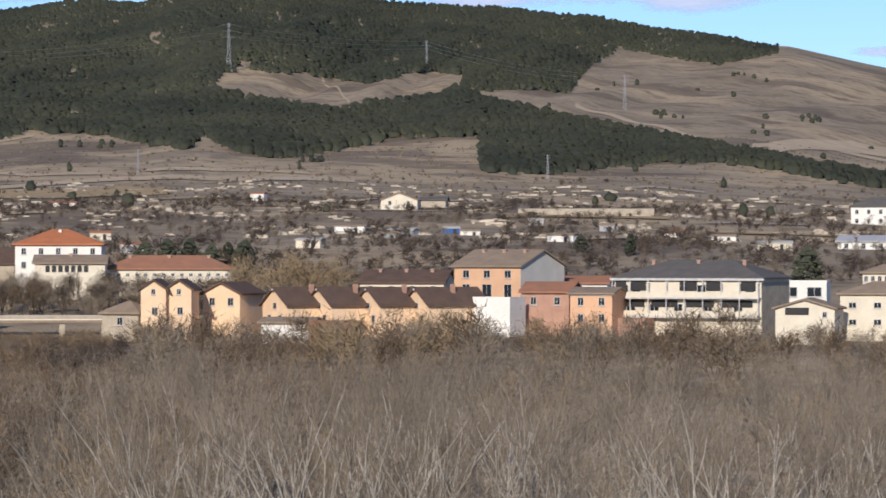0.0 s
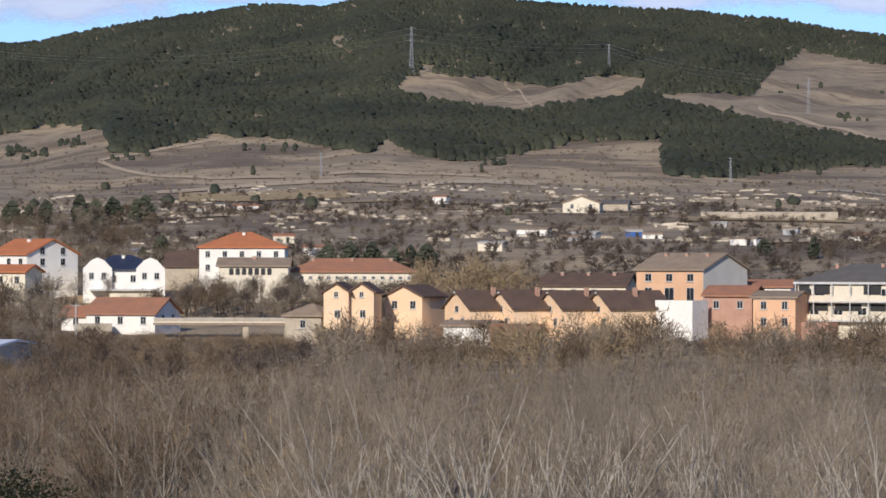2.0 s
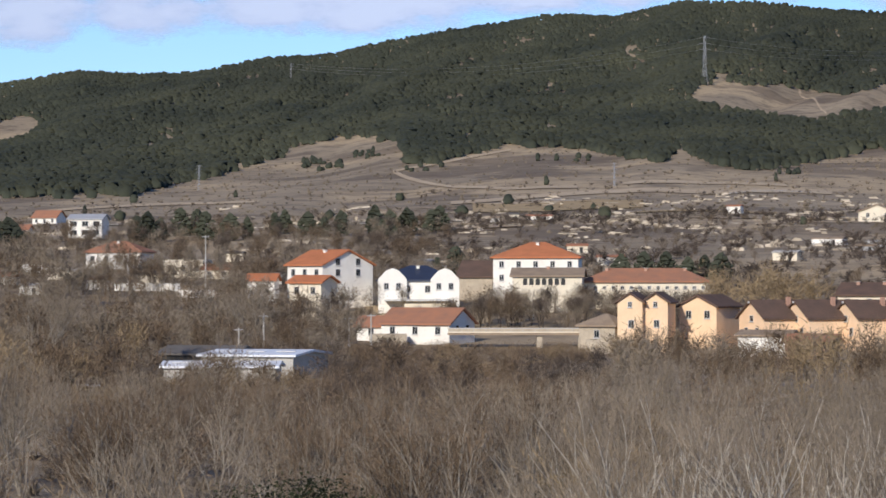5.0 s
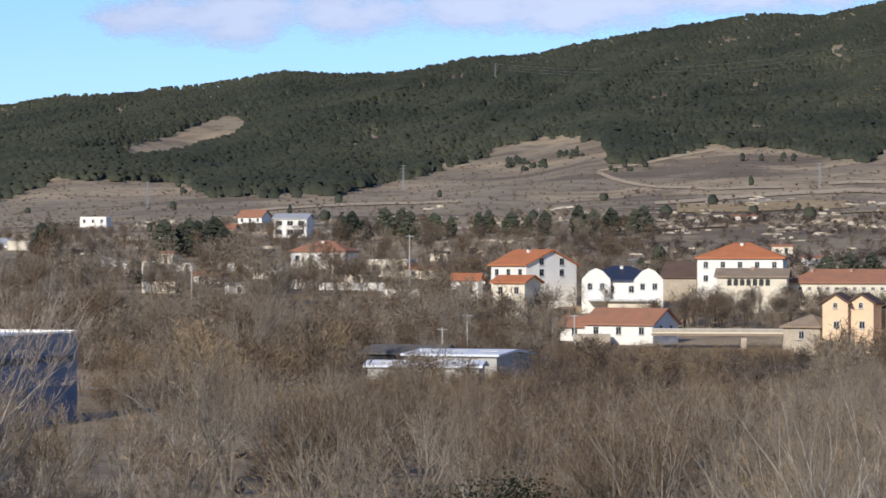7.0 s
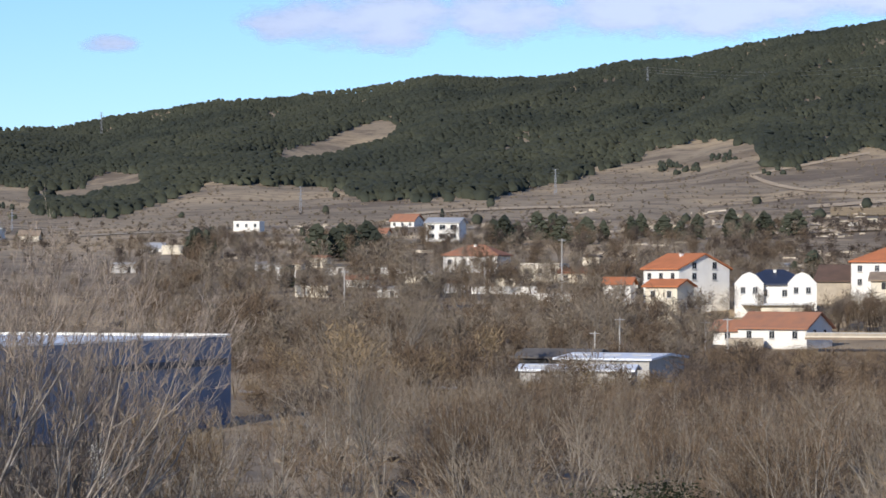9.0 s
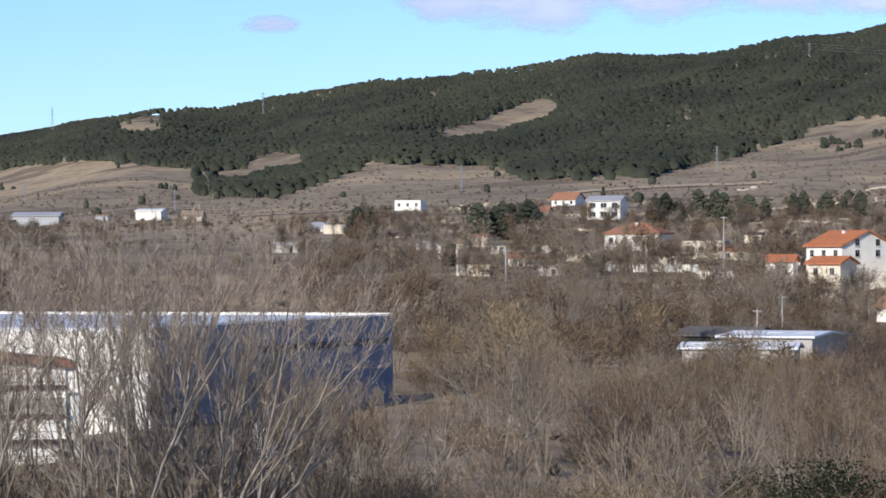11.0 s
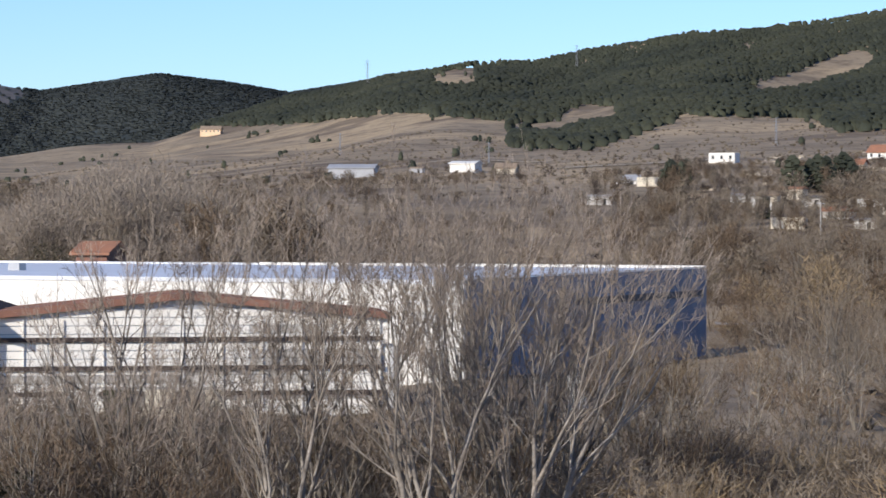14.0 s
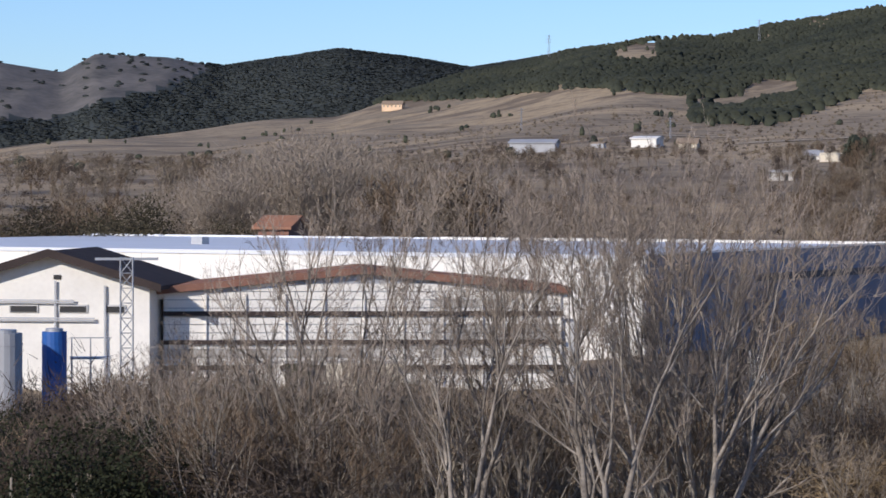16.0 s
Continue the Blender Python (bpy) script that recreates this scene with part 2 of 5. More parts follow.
def make_ground():
    bearings = np.concatenate([np.arange(-180, -12, 4), np.arange(-12, 40, 0.11), np.arange(40, 180, 4)])
    ranges = np.concatenate([np.linspace(0.02, 90, 24), np.linspace(96, 430, 40), np.linspace(440, 1200, 70), np.linspace(1215, 3000, 70), np.linspace(3040, 4900, 40)])
    A, R = np.meshgrid(bearings, ranges, indexing="ij")
    Z = ground_z(A, R)
    rad = np.radians(A)
    verts = np.stack([-R * np.sin(rad), R * np.cos(rad), Z], -1).reshape(-1, 3)
    n, m = len(bearings), len(ranges)
    i, j = np.meshgrid(np.arange(n), np.arange(m - 1), indexing="ij")
    k = (i + 1) % n
    faces = np.stack([i * m + j, i * m + j + 1, k * m + j + 1, k * m + j], -1).reshape(-1, 4)
    cap = [list(range(0, n * m, m))[::-1]]
    ob = mesh_object("ground", verts.tolist(), faces.tolist() + cap, [M["ground"], M["rock"], M["hazy_far_pine"]], smooth_faces=True)
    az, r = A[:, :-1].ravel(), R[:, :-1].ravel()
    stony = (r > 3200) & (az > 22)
    # ground under the far woods takes the same haze-tinted colour
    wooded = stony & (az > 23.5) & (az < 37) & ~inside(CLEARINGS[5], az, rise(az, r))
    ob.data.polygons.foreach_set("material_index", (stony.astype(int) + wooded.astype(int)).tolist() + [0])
    tagged(ob, "dry winter scrubland rising from a flat valley to hills", "ground", kind="structure")


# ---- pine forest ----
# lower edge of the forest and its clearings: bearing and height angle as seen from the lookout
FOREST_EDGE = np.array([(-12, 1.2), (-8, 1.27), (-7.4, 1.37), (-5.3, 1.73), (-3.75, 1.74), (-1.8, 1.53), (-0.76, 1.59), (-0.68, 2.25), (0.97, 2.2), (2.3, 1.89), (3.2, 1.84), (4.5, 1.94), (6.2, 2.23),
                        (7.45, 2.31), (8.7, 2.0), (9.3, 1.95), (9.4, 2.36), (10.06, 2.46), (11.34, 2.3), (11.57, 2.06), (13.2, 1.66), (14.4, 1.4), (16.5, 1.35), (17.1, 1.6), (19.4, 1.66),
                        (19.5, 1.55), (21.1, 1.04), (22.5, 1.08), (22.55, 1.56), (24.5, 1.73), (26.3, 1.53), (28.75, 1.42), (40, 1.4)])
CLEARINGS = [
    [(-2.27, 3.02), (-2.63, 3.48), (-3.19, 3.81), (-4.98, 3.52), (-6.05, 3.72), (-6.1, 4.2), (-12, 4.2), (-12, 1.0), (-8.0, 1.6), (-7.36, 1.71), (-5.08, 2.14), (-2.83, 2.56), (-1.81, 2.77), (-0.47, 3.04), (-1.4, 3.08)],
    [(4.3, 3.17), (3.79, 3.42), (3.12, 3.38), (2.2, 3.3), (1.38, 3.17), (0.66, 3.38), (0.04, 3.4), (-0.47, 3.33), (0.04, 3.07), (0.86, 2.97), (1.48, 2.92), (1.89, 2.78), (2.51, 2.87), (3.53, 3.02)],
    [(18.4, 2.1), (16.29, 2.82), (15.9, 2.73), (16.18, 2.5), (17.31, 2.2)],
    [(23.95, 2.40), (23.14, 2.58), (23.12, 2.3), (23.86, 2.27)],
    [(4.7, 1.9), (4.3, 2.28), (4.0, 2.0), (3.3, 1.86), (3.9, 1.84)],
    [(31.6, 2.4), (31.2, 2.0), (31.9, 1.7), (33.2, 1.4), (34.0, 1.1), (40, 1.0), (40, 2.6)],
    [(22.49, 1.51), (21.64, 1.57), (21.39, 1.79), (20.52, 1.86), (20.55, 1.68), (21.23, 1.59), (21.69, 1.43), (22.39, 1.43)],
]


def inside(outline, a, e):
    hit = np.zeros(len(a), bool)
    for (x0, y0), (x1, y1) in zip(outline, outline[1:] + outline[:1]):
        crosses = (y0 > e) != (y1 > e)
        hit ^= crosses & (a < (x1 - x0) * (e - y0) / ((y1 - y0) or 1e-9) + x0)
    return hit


make_ground()


def pine_mesh(name, az, r, crown, height, mat, label, rng, lobes=5, closed=0.55):
    """Many small pines in one mesh: uneven crowns on short stems."""
    n = len(az)
    base = np.stack([-r * np.sin(np.radians(az)), r * np.cos(np.radians(az)), ground_z(az, r)], 1)
    rings = ((0.0, 0.72), (0.45, 1.0), (0.82, 0.66))
    verts = np.zeros((n, lobes * 3 + 1, 3))
    turn = rng.uniform(0, 6.28, n)
    for q, (h, w) in enumerate(rings):
        for s in range(lobes):
            ang = turn + 6.2832 * (s + 0.5 * (q % 2)) / lobes
            rad = crown * 0.5 * w * rng.uniform(0.7, 1.3, n)
            verts[:, q * lobes + s] = base + np.stack([rad * np.cos(ang), rad * np.sin(ang), height * (h + rng.uniform(-0.1, 0.1, n))], 1)
    verts[:, -1] = base + np.stack([rng.uniform(-0.2, 0.2, n) * crown, rng.uniform(-0.2, 0.2, n) * crown, height * rng.uniform(0.9, 1.1, n)], 1)
    tri = []
    for q in range(2):
        for s in range(lobes):
            a, b, c, d = q * lobes + s, q * lobes + (s + 1) % lobes, (q + 1) * lobes + s, (q + 1) * lobes + (s + 1) % lobes
            tri += [(a, b, c), (b, d, c)]
    for s in range(lobes):
        tri.append((2 * lobes + s, 2 * lobes + (s + 1) % lobes, 3 * lobes))
    tri = np.array(tri)
    faces = (tri[None] + (np.arange(n) * verts.shape[1])[:, None, None]).reshape(-1, 3)
    ob = mesh_object(name, verts.reshape(-1, 3).tolist(), faces.tolist(), mat, smooth_faces=True)
    # the crowns close into one canopy, so their shading follows the slope more than each single crown
    away = np.stack([-np.sin(np.radians(az)), np.cos(np.radians(az))], 1)
    left = np.stack([-away[:, 1], away[:, 0]], 1)
    up_r = (ground_z(az, r + 14) - ground_z(az, r - 14)) / 28
    up_l = (ground_z(az + 0.2, r) - ground_z(az - 0.2, r)) / (r * math.radians(0.4))
    slope = np.concatenate([-1.2 * (away * up_r[:, None] + left * up_l[:, None]), np.ones((n, 1))], 1)
    slope /= np.linalg.norm(slope, axis=1, keepdims=True)
    middle = base + np.stack([0 * height, 0 * height, height * 0.35], 1)
    ways = verts - middle[:, None]
    ways /= np.linalg.norm(ways, axis=2, keepdims=True) + 1e-9
    ways = closed * slope[:, None] + (1 - closed) * ways
    ways /= np.linalg.norm(ways, axis=2, keepdims=True) + 1e-9
    ob.data.normals_split_custom_set_from_vertices(ways.reshape(-1, 3).tolist())
    return tagged(ob, label, "forest", kind="stuff")


def make_forest():
    rng = np.random.default_rng(5)
    az = rng.uniform(-10.5, 30, 96000)
    r = np.sqrt(rng.uniform(1300 ** 2, 3030 ** 2, len(az)))
    stand = np.sin(az * 2.3 + r * 0.006) * np.sin(r * 0.009 - az * 1.1)
    tall = rng.uniform(3.6, 6.6, len(az)) * (1.0 + 0.25 * stand) * (1 - 0.25 * smooth(2500, 3000, r))
    e = rise(az, r)
    reach = np.degrees(tall / r)
    ok = e > np.interp(az, FOREST_EDGE[:, 0], FOREST_EDGE[:, 1]) + rng.normal(0, 0.02, len(az))
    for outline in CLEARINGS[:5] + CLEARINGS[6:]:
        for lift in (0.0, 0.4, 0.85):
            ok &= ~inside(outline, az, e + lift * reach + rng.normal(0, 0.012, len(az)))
    # thin places where pale ground shows between the trees
    thin = np.sin(az * 3.1 + r * 0.004) * np.sin(r * 0.013 + az) > 0.86
    open_wood = (np.sin(az * 1.9 + 1.0) * np.sin(r * 0.008 + az * 0.7) > 0.35) & (az > 6) & (az < 17) & (r < 2350)
    ok &= ~(open_wood & (rng.uniform(0, 1, len(az)) < 0.45))
    ok &= ~(thin & (rng.uniform(0, 1, len(az)) < 0.6))
    az, r, tall = az[ok], r[ok], tall[ok]
    pine_mesh("pine_forest", az, r, tall * rng.uniform(0.85, 1.45, len(az)), tall, M["pine"], "dense dark green pine forest covering the hillside", rng, 4)
    az = rng.uniform(23.5, 37, 21000)
    r = np.sqrt(rng.uniform(3350 ** 2, 4520 ** 2, len(az)))
    e = rise(az, r)
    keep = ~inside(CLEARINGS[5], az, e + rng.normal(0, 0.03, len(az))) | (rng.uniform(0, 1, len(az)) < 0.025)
    az, r = az[keep], r[keep]
    pine_mesh("far_pine_forest", az, r, rng.uniform(7, 12, len(az)), rng.uniform(2.4, 4.2, len(az)), M["hazy_far_pine"], "distant green woods on the far range, bluish haze put into their colour", rng, 3, 0.75)
    # single pines and junipers out on the slopes
    az = rng.uniform(-10, 36, 170)
    r = rng.uniform(900, 2900, len(az))
    pine_mesh("scattered_pines", az, r, rng.uniform(2, 5, len(az)), rng.uniform(2, 5, len(az)), M["pine"], "single small pines and junipers on dry slopes", rng, 5, 0.2)
    # clumps of low pines before the forest's edge
    near, far = [], []
    for a0, e0, count in ((11.0, 1.95, 16), (10.7, 1.88, 10), (10.2, 2.12, 5), (9.9, 2.1, 4), (22.0, 1.25, 6), (23.0, 1.2, 4), (26.0, 1.2, 5), (27.2, 1.3, 6), (2.6, 1.75, 4), (6.0, 2.05, 4), (8.9, 1.85, 4), (-4.0, 2.6, 7), (-6.5, 2.55, 6), (-5.5, 3.3, 5)):
        d0 = range_at(a0, e0)
        near += (a0 + rng.normal(0, 0.16, count)).tolist()
        far += (d0 + rng.normal(0, 16, count)).tolist()
    near, far = np.array(near), np.array(far)
    pine_mesh("scattered_pines", near, far, rng.uniform(2.5, 4.5, len(near)), rng.uniform(2.0, 4.2, len(near)), M["pine"], "clumps of low pines on dry slopes", rng, 5, 0.2)


make_forest()

# ---- building blocks ----
MESHES = {}


def box_mesh(size, mat):
    key = ("box", tuple(round(s, 3) for s in size), mat)
    if key not in MESHES:
        x, y, z = (s / 2 for s in size)
        v = [(-x, -y, -z), (x, -y, -z), (x, y, -z), (-x, y, -z), (-x, -y, z), (x, -y, z), (x, y, z), (-x, y, z)]
        f = [(0, 3, 2, 1), (4, 5, 6, 7), (0, 1, 5, 4), (1, 2, 6, 5), (2, 3, 7, 6), (3, 0, 4, 7)]
        data = bpy.data.meshes.new("box")
        data.from_pydata(v, [], f)
        data.materials.append(M[mat])
        MESHES[key] = data
    return MESHES[key]


def box(name, parent, center, size, mat, label="", turn=0):
    """A block-shaped part; alike parts share one mesh."""
    ob = new(name, box_mesh(size, mat))
    ob.parent, ob.location = parent, center
    ob.rotation_euler.z = radians(turn)
    if label:
        tagged(ob, label)
    return ob


def solid(name, parent, outline, depth, mat, axis="y", label=""):
    """An outline in two axes, extruded along the third from depth[0] to depth[1]."""
    n = len(outline)
    if axis == "y":
        v = [(a, d, b) for d in depth for a, b in outline]
    elif axis == "x":
        v = [(d, a, b) for d in depth for a, b in outline]
    else:
        v = [(a, b, d) for d in depth for a, b in outline]
    f = [tuple(range(n)), tuple(range(2 * n - 1, n - 1, -1))] + [(i, i + n, (i + 1) % n + n, (i + 1) % n) for i in range(n)]
    ob = mesh_object(name, v, f, M[mat], parent, label)
    bm = bmesh.new()
    bm.from_mesh(ob.data)
    bmesh.ops.recalc_face_normals(bm, faces=bm.faces)
    bm.to_mesh(ob.data)
    bm.free()
    return ob


def thing(name, place, turn, label, category, group="", kind=""):
    root = new(name)
    root.location, root.rotation_euler.z = place, radians(turn)
    root.empty_display_size = 0.5
    return tagged(root, label, category, group, kind)


def window(root, x, z, w, h, face="front", width=0, depth=0, frame_mat="frame", sill=True):
    """A framed pane set on a wall: frame, pane and sill."""
    if face == "front":
        place, turn = (x, -0.02, z), 0
    elif face == "right":
        place, turn = (width / 2 + 0.02, x, z), 90
    else:
        place, turn = (-width / 2 - 0.02, x, z), -90
    win = new("window", box_mesh((w, 0.08, h), frame_mat))
    win.parent, win.location, win.rotation_euler.z = root, place, radians(turn)
    box("pane", win, (-w / 4 + 0.02, -0.04, 0), (w / 2 - 0.12, 0.04, h - 0.16), "glass")
    box("pane", win, (w / 4 - 0.02, -0.04, 0), (w / 2 - 0.12, 0.04, h - 0.16), "glass")
    if sill:
        box("sill", win, (0, -0.08, -h / 2 - 0.05), (w + 0.2, 0.2, 0.09), "frame")
    return win


def roof_prism(root, kind, w, dep, eave, rise_, mat, over=0.5):
    """A tiled roof with overhang and thickness; local heights."""
    t = 0.28
    if kind in ("gable", "front"):
        half = (dep if kind == "gable" else w) / 2 + over
        drop = rise_ * over / (half - over)
        mid = dep / 2 if kind == "gable" else 0
        line = [(mid - half, eave - drop), (mid, eave + rise_), (mid + half, eave - drop), (mid + half, eave - drop + t), (mid, eave + rise_ + t), (mid - half, eave - drop + t)]
        if kind == "gable":
            return solid("roof", root, line, (-w / 2 - over, w / 2 + over), mat, "x")
        return solid("roof", root, line, (-over, dep + over), mat, "y")
    x, y0, y1 = w / 2 + over, -over, dep + over
    run = min(x, (y1 - y0) / 2)
    rx = max(x - run * 1.0, 0.2) if kind == "hip" else x
    ym = (y0 + y1) / 2
    v = [(-x, y0, eave), (x, y0, eave), (x, y1, eave), (-x, y1, eave), (-x, y0, eave + t), (x, y0, eave + t), (x, y1, eave + t), (-x, y1, eave + t), (-rx, ym, eave + rise_ + t), (rx, ym, eave + rise_ + t)]
    f = [(0, 3, 2, 1), (0, 1, 5, 4), (1, 2, 6, 5), (2, 3, 7, 6), (3, 0, 4, 7), (4, 5, 9, 8), (5, 6, 9), (6, 7, 8, 9), (7, 4, 8)]
    return mesh_object("roof", v, f, M[mat], root)


def building(name, az, d, turn, w, dep, eave, ridge, wall, roof, kind, label, cols=3, rows=(), side=(), side_wall="", chimneys=0, win=(1.0, 1.3), ledge=False, group="", base=None):
    """A house by the bearing and range of its front's middle; eave and ridge are heights above the valley floor.
    rows: heights of window rows below the eave; side: window rows on its right wall."""
    place = spot(az, d)
    low = (min(float(ground_z(az, d)), float(ground_z(az, d + dep))) if base is None else base) - 0.4
    place.z = low
    root = thing(name, place, az + turn, label, "house" if "house" in name else "building", group)
    e, up = eave - low, max(ridge - eave, 0.05)
    if kind == "gable":
        solid("wall", root, [(0, 0), (dep, 0), (dep, e), (dep / 2, e + up), (0, e)], (-w / 2, w / 2), wall, "x")
    elif kind == "front":
        solid("wall", root, [(-w / 2, 0), (w / 2, 0), (w / 2, e), (0, e + up), (-w / 2, e)], (0, dep), wall, "y")
    else:
        box("wall", root, (0, dep / 2, e / 2), (w, dep, e), wall)
    if side_wall:
        solid("end_wall", root, [(0.05, 0), (dep - 0.05, 0), (dep - 0.05, e), (dep / 2, e + up - 0.05), (0.05, e)], (w / 2 + 0.003, w / 2 + 0.06), side_wall, "x", "plain grey rendered end wall")
    if kind == "flat":
        box("parapet", root, (0, 0.15, e + 0.2), (w + 0.1, 0.3, 0.4), wall)
        box("parapet", root, (w / 2 - 0.15, dep / 2 + 0.15, e + 0.2), (0.3, dep - 0.4, 0.4), wall)
        box("parapet", root, (-w / 2 + 0.15, dep / 2 + 0.15, e + 0.2), (0.3, dep - 0.4, 0.4), wall)
        box("roof", root, (0, dep / 2 + 0.2, e + 0.05), (w - 0.7, dep - 0.5, 0.1), roof)
    else:
        roof_prism(root, kind, w, dep, e, up, roof)
    if ledge:
        box("cornice", root, (0, -0.1, e - 0.15), (w + 0.1, 0.25, 0.22), "frame")
    for drop in rows:
        for c in range(cols):
            window(root, w * ((c + 0.5) / cols - 0.5), e - drop, *win)
    for drop in side:
        for c in (0.3, 0.7):
            window(root, dep * c, e - drop, *win, face="right", width=w + (0.12 if side_wall else 0))
    for c in range(chimneys):
        x = w * ((c + 0.6) / (chimneys + 0.2) - 0.5)
        y = dep * 0.4 if kind != "front" else dep * 0.5
        top = e + up * 0.8 + 0.9
        stack = box("chimney", root, (x, y, top - 0.95), (0.55, 0.55, 1.5), "brick" if wall != "white" else "white")
        box("cap", stack, (0, 0, 0.8), (0.8, 0.8, 0.1), "concrete")
    return root, e


def height(d, angle):
    return EYE + d * math.tan(radians(angle))


# ---- the village ----
def orange_house():
    root, e = building("orange_house", -0.80, 520, -35, 13.3, 13, 12.9, 15.4, "orange", "tile_tan", "gable", "three-storey orange rendered house with tan tiled roof and grey end wall", side_wall="grey", ledge=True, chimneys=3)
    for x in (-4.2, 0, 4.2):
        window(root, x, e - 1.3, 1.3, 1.3)
        window(root, x, e - 4.1, 1.9 if x == 0 else 1.5, 2.3)
        window(root, x, e - 7.0, 1.2, 1.8)
    balcony = box("balcony", root, (0, -0.45, e - 5.4), (2.6, 0.9, 0.15), "concrete")
    for i in range(9):
        box("baluster", balcony, (-1.2 + i * 0.3, -0.4, 0.5), (0.04, 0.04, 0.9), "dark")
    box("railing", balcony, (0, -0.4, 0.97), (2.6, 0.06, 0.06), "dark")


def balcony_block():
    root, e = building("apartment_building", -4.43, 500, -20, 24.6, 14, 10.9, 13.7, "cream", "slate", "hip", "long cream apartment building with balconies and dark slate roof", chimneys=3)
    box("fascia", root, (0, -0.55, e - 0.05), (25.8, 0.12, 0.35), "frame")
    for z in (e - 3.0, e - 6.0):
        slab = box("balcony", root, (0, -0.7, z), (24.6, 1.4, 0.22), "frame", "long cream balcony with solid parapet")
        box("parapet", slab, (0, -0.62, 0.55), (24.6, 0.12, 0.9), "cream")
        for i in range(9):
            box("post", slab, (-12.2 + i * 3.05, -0.62, 1.7), (0.14, 0.14, 2.4), "frame")
        for x in (-10.7, -8.6, 2.4, 10.4) if z > e - 4 else (-9.5, -5.5, -1.5, 3.5, 8.5):
            window(root, x, z + 1.25, 1.5, 1.7, sill=False)
    box("end_wall", root, (12.33, 7, e / 2 - 0.2), (0.06, 13.8, e - 0.5), "stone", "tan-brown end wall")
    # dark slabs on the flat wall stand in for shade under eave and balcony
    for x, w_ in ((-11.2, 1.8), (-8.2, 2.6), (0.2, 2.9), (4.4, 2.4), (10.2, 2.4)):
        box("recess", root, (x, -0.06, e - 1.1), (w_, 0.12, 1.5), "dark", "dark panel painted as shade behind the upper balcony")
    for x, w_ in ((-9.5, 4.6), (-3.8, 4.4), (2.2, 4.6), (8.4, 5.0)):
        box("recess", root, (x, -0.06, e - 3.9), (w_, 0.12, 1.1), "dark", "dark panel painted as shade behind the lower balcony")
    box("annex_wall", root, (-8.5, -3, 1.6), (6.5, 4, 3.2), "brick")


def hotel():
    root, e = building("villa", 6.96, 585, -4, 15.8, 13, 16.6, 19.4, "white", "tile_red", "hip", "tall white villa with a bright orange hipped tile roof", cols=5, rows=(1.1, 3.6), win=(0.9, 1.2), chimneys=1)
    for z in (1.1, 3.6):
        window(root, 3, e - z, 0.9, 1.2, "left", 15.8)
    root, e = building("annex_house", 6.75, 572, -4, 12.6, 8, 13.3, 14.6, "cream", "tile_tan", "gable", "two-storey cream annex with open arcades and a tan tiled roof", chimneys=1)
    for i in range(7):
        arch = solid("arcade_opening", root, [(-0.4, 0), (0.4, 0), (0.4, 1.0), (0.25, 1.2), (-0.25, 1.2), (-0.4, 1.0)], (-0.06, 0.02), "dark", "y")
        arch.location = (-4.0 + i * 1.15, 0, e - 1.6)
    building("long_wing_house", 4.98, 578, -3, 23, 10, 12.1, 14.5, "cream", "tile_old", "hip", "long low cream wing with weathered red tile roof", cols=14, rows=(0.9,), win=(0.7, 0.6), chimneys=3)
    building("side_barn_house", 8.05, 595, -10, 6.5, 12, 13.2, 16.0, "stone", "tile_brown", "gable", "low barn with a brown tiled roof beside the villa")


def gable_house():
    building("gabled_house", 11.15, 580, -50, 10, 12.2, 15.4, 18.0, "white", "tile_red", "gable", "white house with steep orange tile roof and a broad shaded gable", cols=3, rows=(1.4,), side=(1.4, -0.6), chimneys=1, win=(1.1, 1.3))
    building("porch_house", 11.15, 565, -30, 6.6, 6, 12.2, 13.3, "cream", "tile_red", "gable", "cream front annex with an orange tiled lean roof", cols=2, rows=(1.4,))
    building("low_white_house", 11.95, 575, -10, 5, 5, 12.6, 13.6, "white", "tile_red", "gable", "small white outbuilding with an orange tile roof", cols=1, rows=(1.2,))


def slate_house():
    root, e = building("mansard_house", 9.1, 572, 0, 14.2, 11, 12.4, 15.0, "white", "blue_slate", "hip", "white house with curved gables and blue-black slate roof", cols=4, rows=(1.4,), chimneys=1)
    for x in (-4.6, 4.9):
        gable = solid("front_gable", root, [(-2.6, 0), (2.6, 0), (2.6, e + 0.4), (1.2, e + 1.9), (0, e + 2.4), (-1.2, e + 1.9), (-2.6, e + 0.4)], (-1.2, 0.5), "white", "y")
        gable.location.x = x
        for s in (-1.1, 1.1):
            window(root, x + s, e - 0.9, 0.9, 1.2).location.y = -1.22
    box("terrace", root, (0, -3, e - 3.4), (12, 4.0, 0.3), "frame")
    box("terrace_wall", root, (1.5, -2.5, (e - 3.6) / 2), (8, 3, e - 3.6), "cream")


def twin_gables():
    for k, az in enumerate((5.25, 4.79)):
        root, e = building("ochre_house", az, 490 + k, -8, 3.9, 9, 9.4, 10.7, "yellow", "tile_brown", "front", "ochre rendered town house with a pointed gable", group="ochre gabled houses")
        window(root, 0, e - 0.4, 0.7, 0.9)
        window(root, 0.2, e - 3.4, 0.9, 1.2)
    root, e = building("ochre_house", 4.02, 500, -25, 6.4, 9, 8.6, 10.2, "yellow", "tile_brown", "front", "low ochre house with a broad gable and brown roof", cols=2, rows=(1.3,), group="ochre gabled houses")


